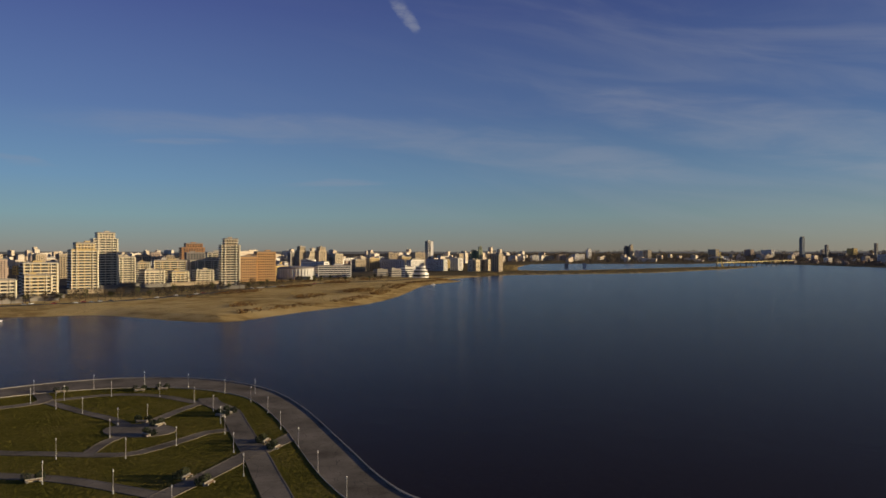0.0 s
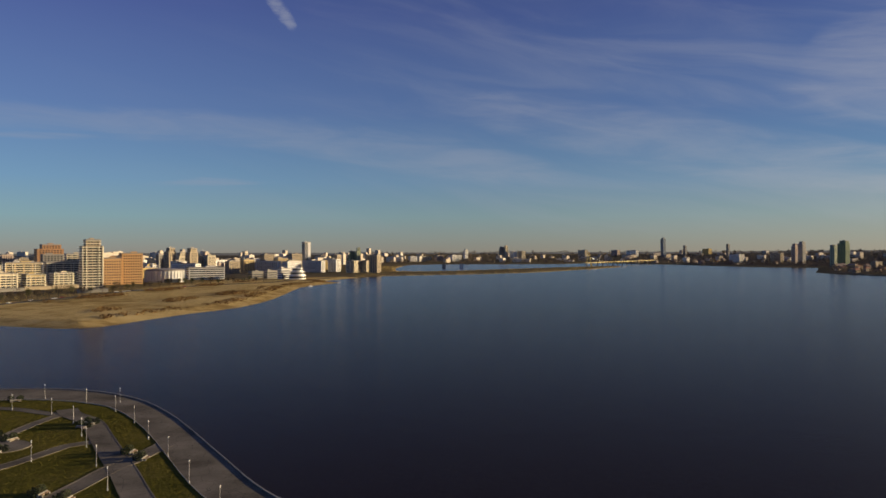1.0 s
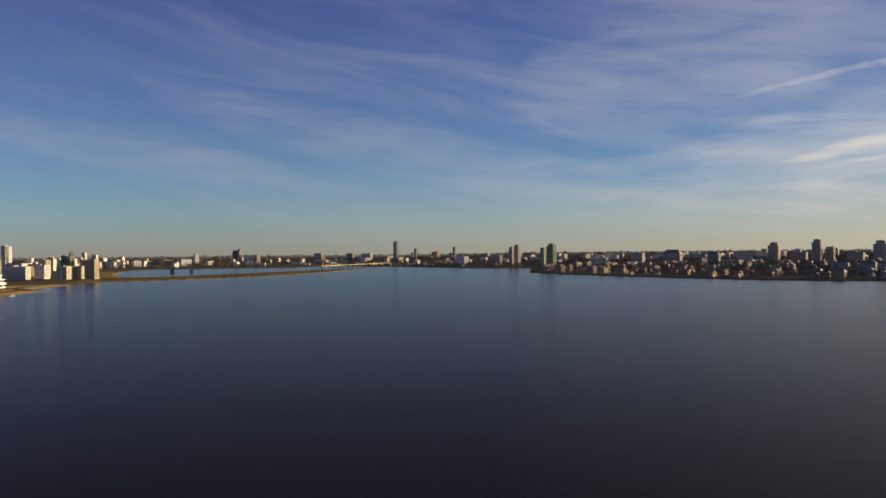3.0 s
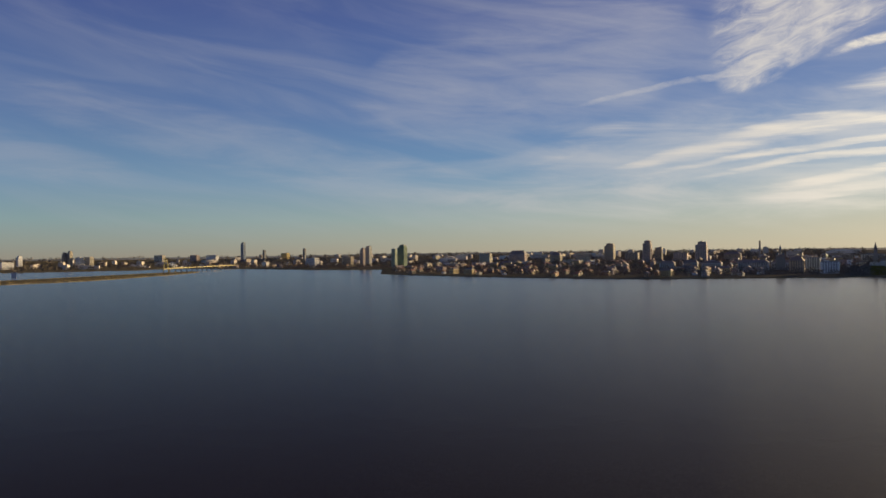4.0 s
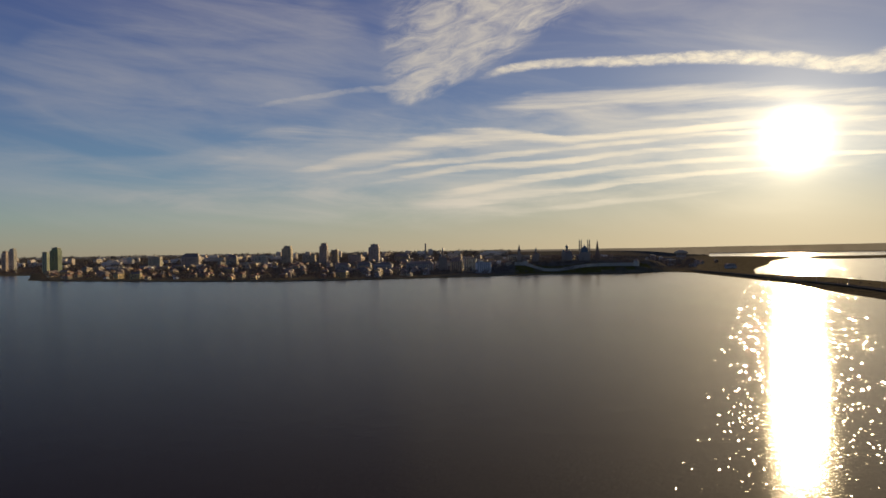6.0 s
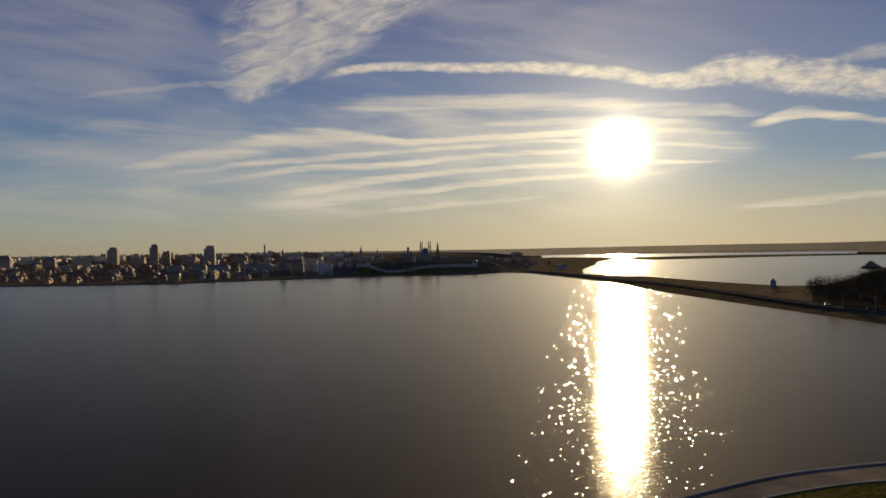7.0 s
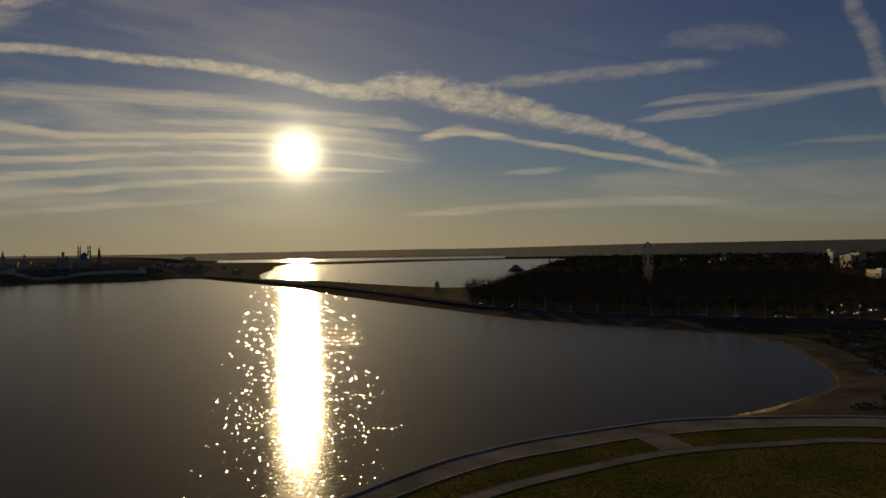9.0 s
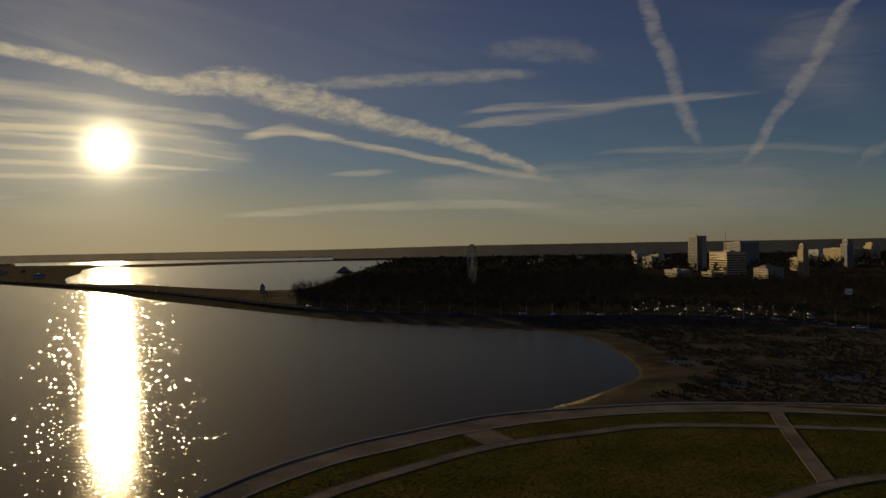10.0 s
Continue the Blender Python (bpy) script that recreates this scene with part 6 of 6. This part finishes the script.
def thicket(name, spots_, size, count, leaf, mat, label, seed, tall=1.0):
    """A mass of crowns too many to count, as one mesh."""
    b, d, x, y, z, l = spots_
    r = np.random.RandomState(seed)
    n_ = len(x)
    s = size * r.uniform(0.65, 1.35, n_)
    p = r.normal(0, 0.42, (n_, count, 3))
    p *= np.minimum(1.0, 1.0 / np.maximum(np.linalg.norm(p, axis=2, keepdims=True), 1e-6))
    c = np.stack([x, y, z + s * tall * 0.95], 1)[:, None, :] + p * (np.stack([s, s, s * tall], 1)[:, None, :])
    u = r.normal(size=(n_, count, 3))
    u /= np.linalg.norm(u, axis=2, keepdims=True)
    v = np.cross(u, r.normal(size=(n_, count, 3)))
    v /= np.linalg.norm(v, axis=2, keepdims=True)
    k = (leaf * r.uniform(0.5, 1.3, (n_, count)) * (s / size)[:, None])[:, :, None]
    verts = np.stack([c - u * k, c + v * k * 0.6, c + u * k, c - v * k * 0.6], 2).reshape(-1, 3)
    faces = np.arange(len(verts)).reshape(-1, 4)
    stems = np.stack([np.stack([x - 0.12 * s / 3, y, z - 0.4], 1), np.stack([x + 0.12 * s / 3, y, z - 0.4], 1), np.stack([x + 0.03 * s, y, z + s * tall], 1)], 1).reshape(-1, 3)
    tris = np.arange(len(stems)).reshape(-1, 3) + len(verts)
    me = bpy.data.meshes.new(name)
    me.from_pydata(np.concatenate([verts, stems]).tolist(), [], faces.tolist() + tris.tolist())
    me.materials.append(mat)
    return tagged(new(name, me), label, "trees", kind="stuff")


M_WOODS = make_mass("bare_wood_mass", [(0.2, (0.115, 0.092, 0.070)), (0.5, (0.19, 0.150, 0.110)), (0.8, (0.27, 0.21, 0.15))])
# darker copy of the bare wood: shade against the sun put in the colour
M_BACKLIT_WOODS = make_mass("backlit_wood_mass", [(0.2, (0.044, 0.038, 0.024)), (0.5, (0.060, 0.051, 0.032)), (0.8, (0.082, 0.068, 0.044))])
# lighter copy for the far plain: haze put in the colour
M_PLAIN = make_mass("hazed_wood_belts", [(0.2, (0.13, 0.105, 0.08)), (0.5, (0.19, 0.155, 0.115)), (0.8, (0.26, 0.21, 0.155))])
M_STRAW = make_mass("dry_straw", [(0.25, (0.20, 0.145, 0.055)), (0.45, (0.33, 0.245, 0.095)), (0.62, (0.42, 0.325, 0.14)), (0.8, (0.36, 0.25, 0.10))])
M_SCRUB = make_mass("rusty_scrub_mass", [(0.2, (0.13, 0.072, 0.028)), (0.5, (0.20, 0.115, 0.045)), (0.8, (0.26, 0.17, 0.07))])
M_REED = make_mass("reed_mass", [(0.2, (0.075, 0.062, 0.026)), (0.5, (0.115, 0.092, 0.038)), (0.8, (0.155, 0.12, 0.052))])


def off_road(b, d):
    return np.interp(b, ROAD_B, ROAD_D) + 18


def wood_test(b, d, l):
    lot = (b > 105.5) & (b < 121) & (d < np.interp(b, ROAD_B, ROAD_D) + 145)
    built_ = (b > 107.5) & (d > 1050)
    return (d > off_road(b, d)) & (l > 22) & ~lot & ~built_


thicket("wood", scattered(7800, 82, 127, 510, 1350, 41, wood_test), 4.2, 40, 0.5, M_BACKLIT_WOODS, "dense bare brown wood on the flat shore", 1, 1.35)
thicket("far_wood", scattered(2600, 82, 128, 1300, 3700, 42, lambda b, d, l: l > 40), 11, 16, 2.6, M_BACKLIT_WOODS, "distant brown woods towards the ridge", 2, 0.8)
thicket("town_trees", scattered(14500, 8, 63, 1400, 3100, 43, lambda b, d, l: l > 26), 4.6, 14, 1.1, M_WOODS, "bare trees among the old town houses", 3, 1.2)
thicket("plain_wood", scattered(2600, -15, 50, 2600, 4850, 44, lambda b, d, l: l > 30), 11, 14, 2.8, M_PLAIN, "wood belts on the far plain", 4, 0.7)
thicket("quarter_trees", scattered(900, -52, -15, 760, 3500, 45, lambda b, d, l: l > 230), 4.5, 16, 1.0, M_WOODS, "bare trees between the apartment blocks", 5, 1.2)
thicket("dam_scrub", scattered(900, 60, 82, 600, 3000, 46, lambda b, d, l: (l > 14)), 2.2, 14, 0.55, M_WOODS, "low scrub along the dam", 6, 0.8)
thicket("spit_scrub", scattered(17000, -37, -17, 560, 1350, 47, lambda b, d, l: ((l < 34) & (b > -33.5) & (waves2(d * np.sin(np.radians(b)), d * np.cos(np.radians(b)), 90, 15) > -0.5)) | ((l > 40) & (l < 200) & (waves2(d * np.sin(np.radians(b)), d * np.cos(np.radians(b)) * 0.45, 85, 14) > 0.5))), 1.5, 10, 0.55, M_SCRUB, "rusty scrub on the sandy spit", 7, 0.6)
thicket("dike_scrub", scattered(260, -13, 3, 1650, 2600, 48, lambda b, d, l: l > 18), 1.8, 10, 0.6, M_SCRUB, "low brown scrub on the dike", 8, 0.7)
thicket("reeds", scattered(8000, 99, 127, 258, 520, 49, lambda b, d, l: (d > np.interp(b, [99, 125], [246, 264])) & (d < np.interp(b, ROAD_B, ROAD_D) - 14) & (waves2(d * np.sin(np.radians(b)), d * np.cos(np.radians(b)), 60, 77) > -0.6)), 0.9, 9, 0.42, M_REED,
        "dark reeds and scrub on the wet flat", 9, 0.3)
thicket("hill_scrub", scattered(160, 50, 62, 1660, 1800, 50, lambda b, d, l: l > 25), 2.6, 12, 0.7, M_WOODS, "dark scrub on the citadel slope", 10, 0.8)


def straw(name, spots_, tall, wide, label, seed):
    """Upright dry grass in loose stands, too much to count."""
    b, d, x, y, z, l = spots_
    r = np.random.RandomState(seed)
    n_ = len(x)
    a, h, w = r.uniform(0, math.pi, n_), tall * r.uniform(0.5, 1.3, n_), wide * r.uniform(0.6, 1.3, n_)
    cx, cy = np.cos(a) * w, np.sin(a) * w
    verts = np.stack([np.stack([x - cx, y - cy, z - 0.1], 1), np.stack([x + cx, y + cy, z - 0.1], 1),
                      np.stack([x + cx * 0.8, y + cy * 0.8, z + h], 1), np.stack([x - cx * 0.7, y - cy * 0.7, z + h * 0.8], 1)], 1).reshape(-1, 3)
    me = bpy.data.meshes.new(name)
    me.from_pydata(verts.tolist(), [], np.arange(len(verts)).reshape(-1, 4).tolist())
    me.materials.append(M_STRAW)
    tagged(new(name, me), label, "grass", kind="stuff")


def dry_patch(b, d, l):
    return (l > 2) & (l < 300) & (waves2(d * np.sin(np.radians(b)), d * np.cos(np.radians(b)), 130, 12) > -0.75)


straw("spit_grass", scattered(150000, -52, -16.5, 560, 1420, 51, dry_patch, 3), 0.22, 0.22, "pale dry grass on the sandy spit", 11)
straw("dike_grass", scattered(60000, -16, 3.5, 1500, 2620, 52, lambda b, d, l: (l > 2) & (l < 75), 2), 0.45, 0.6, "yellow dry grass along the dike", 12)
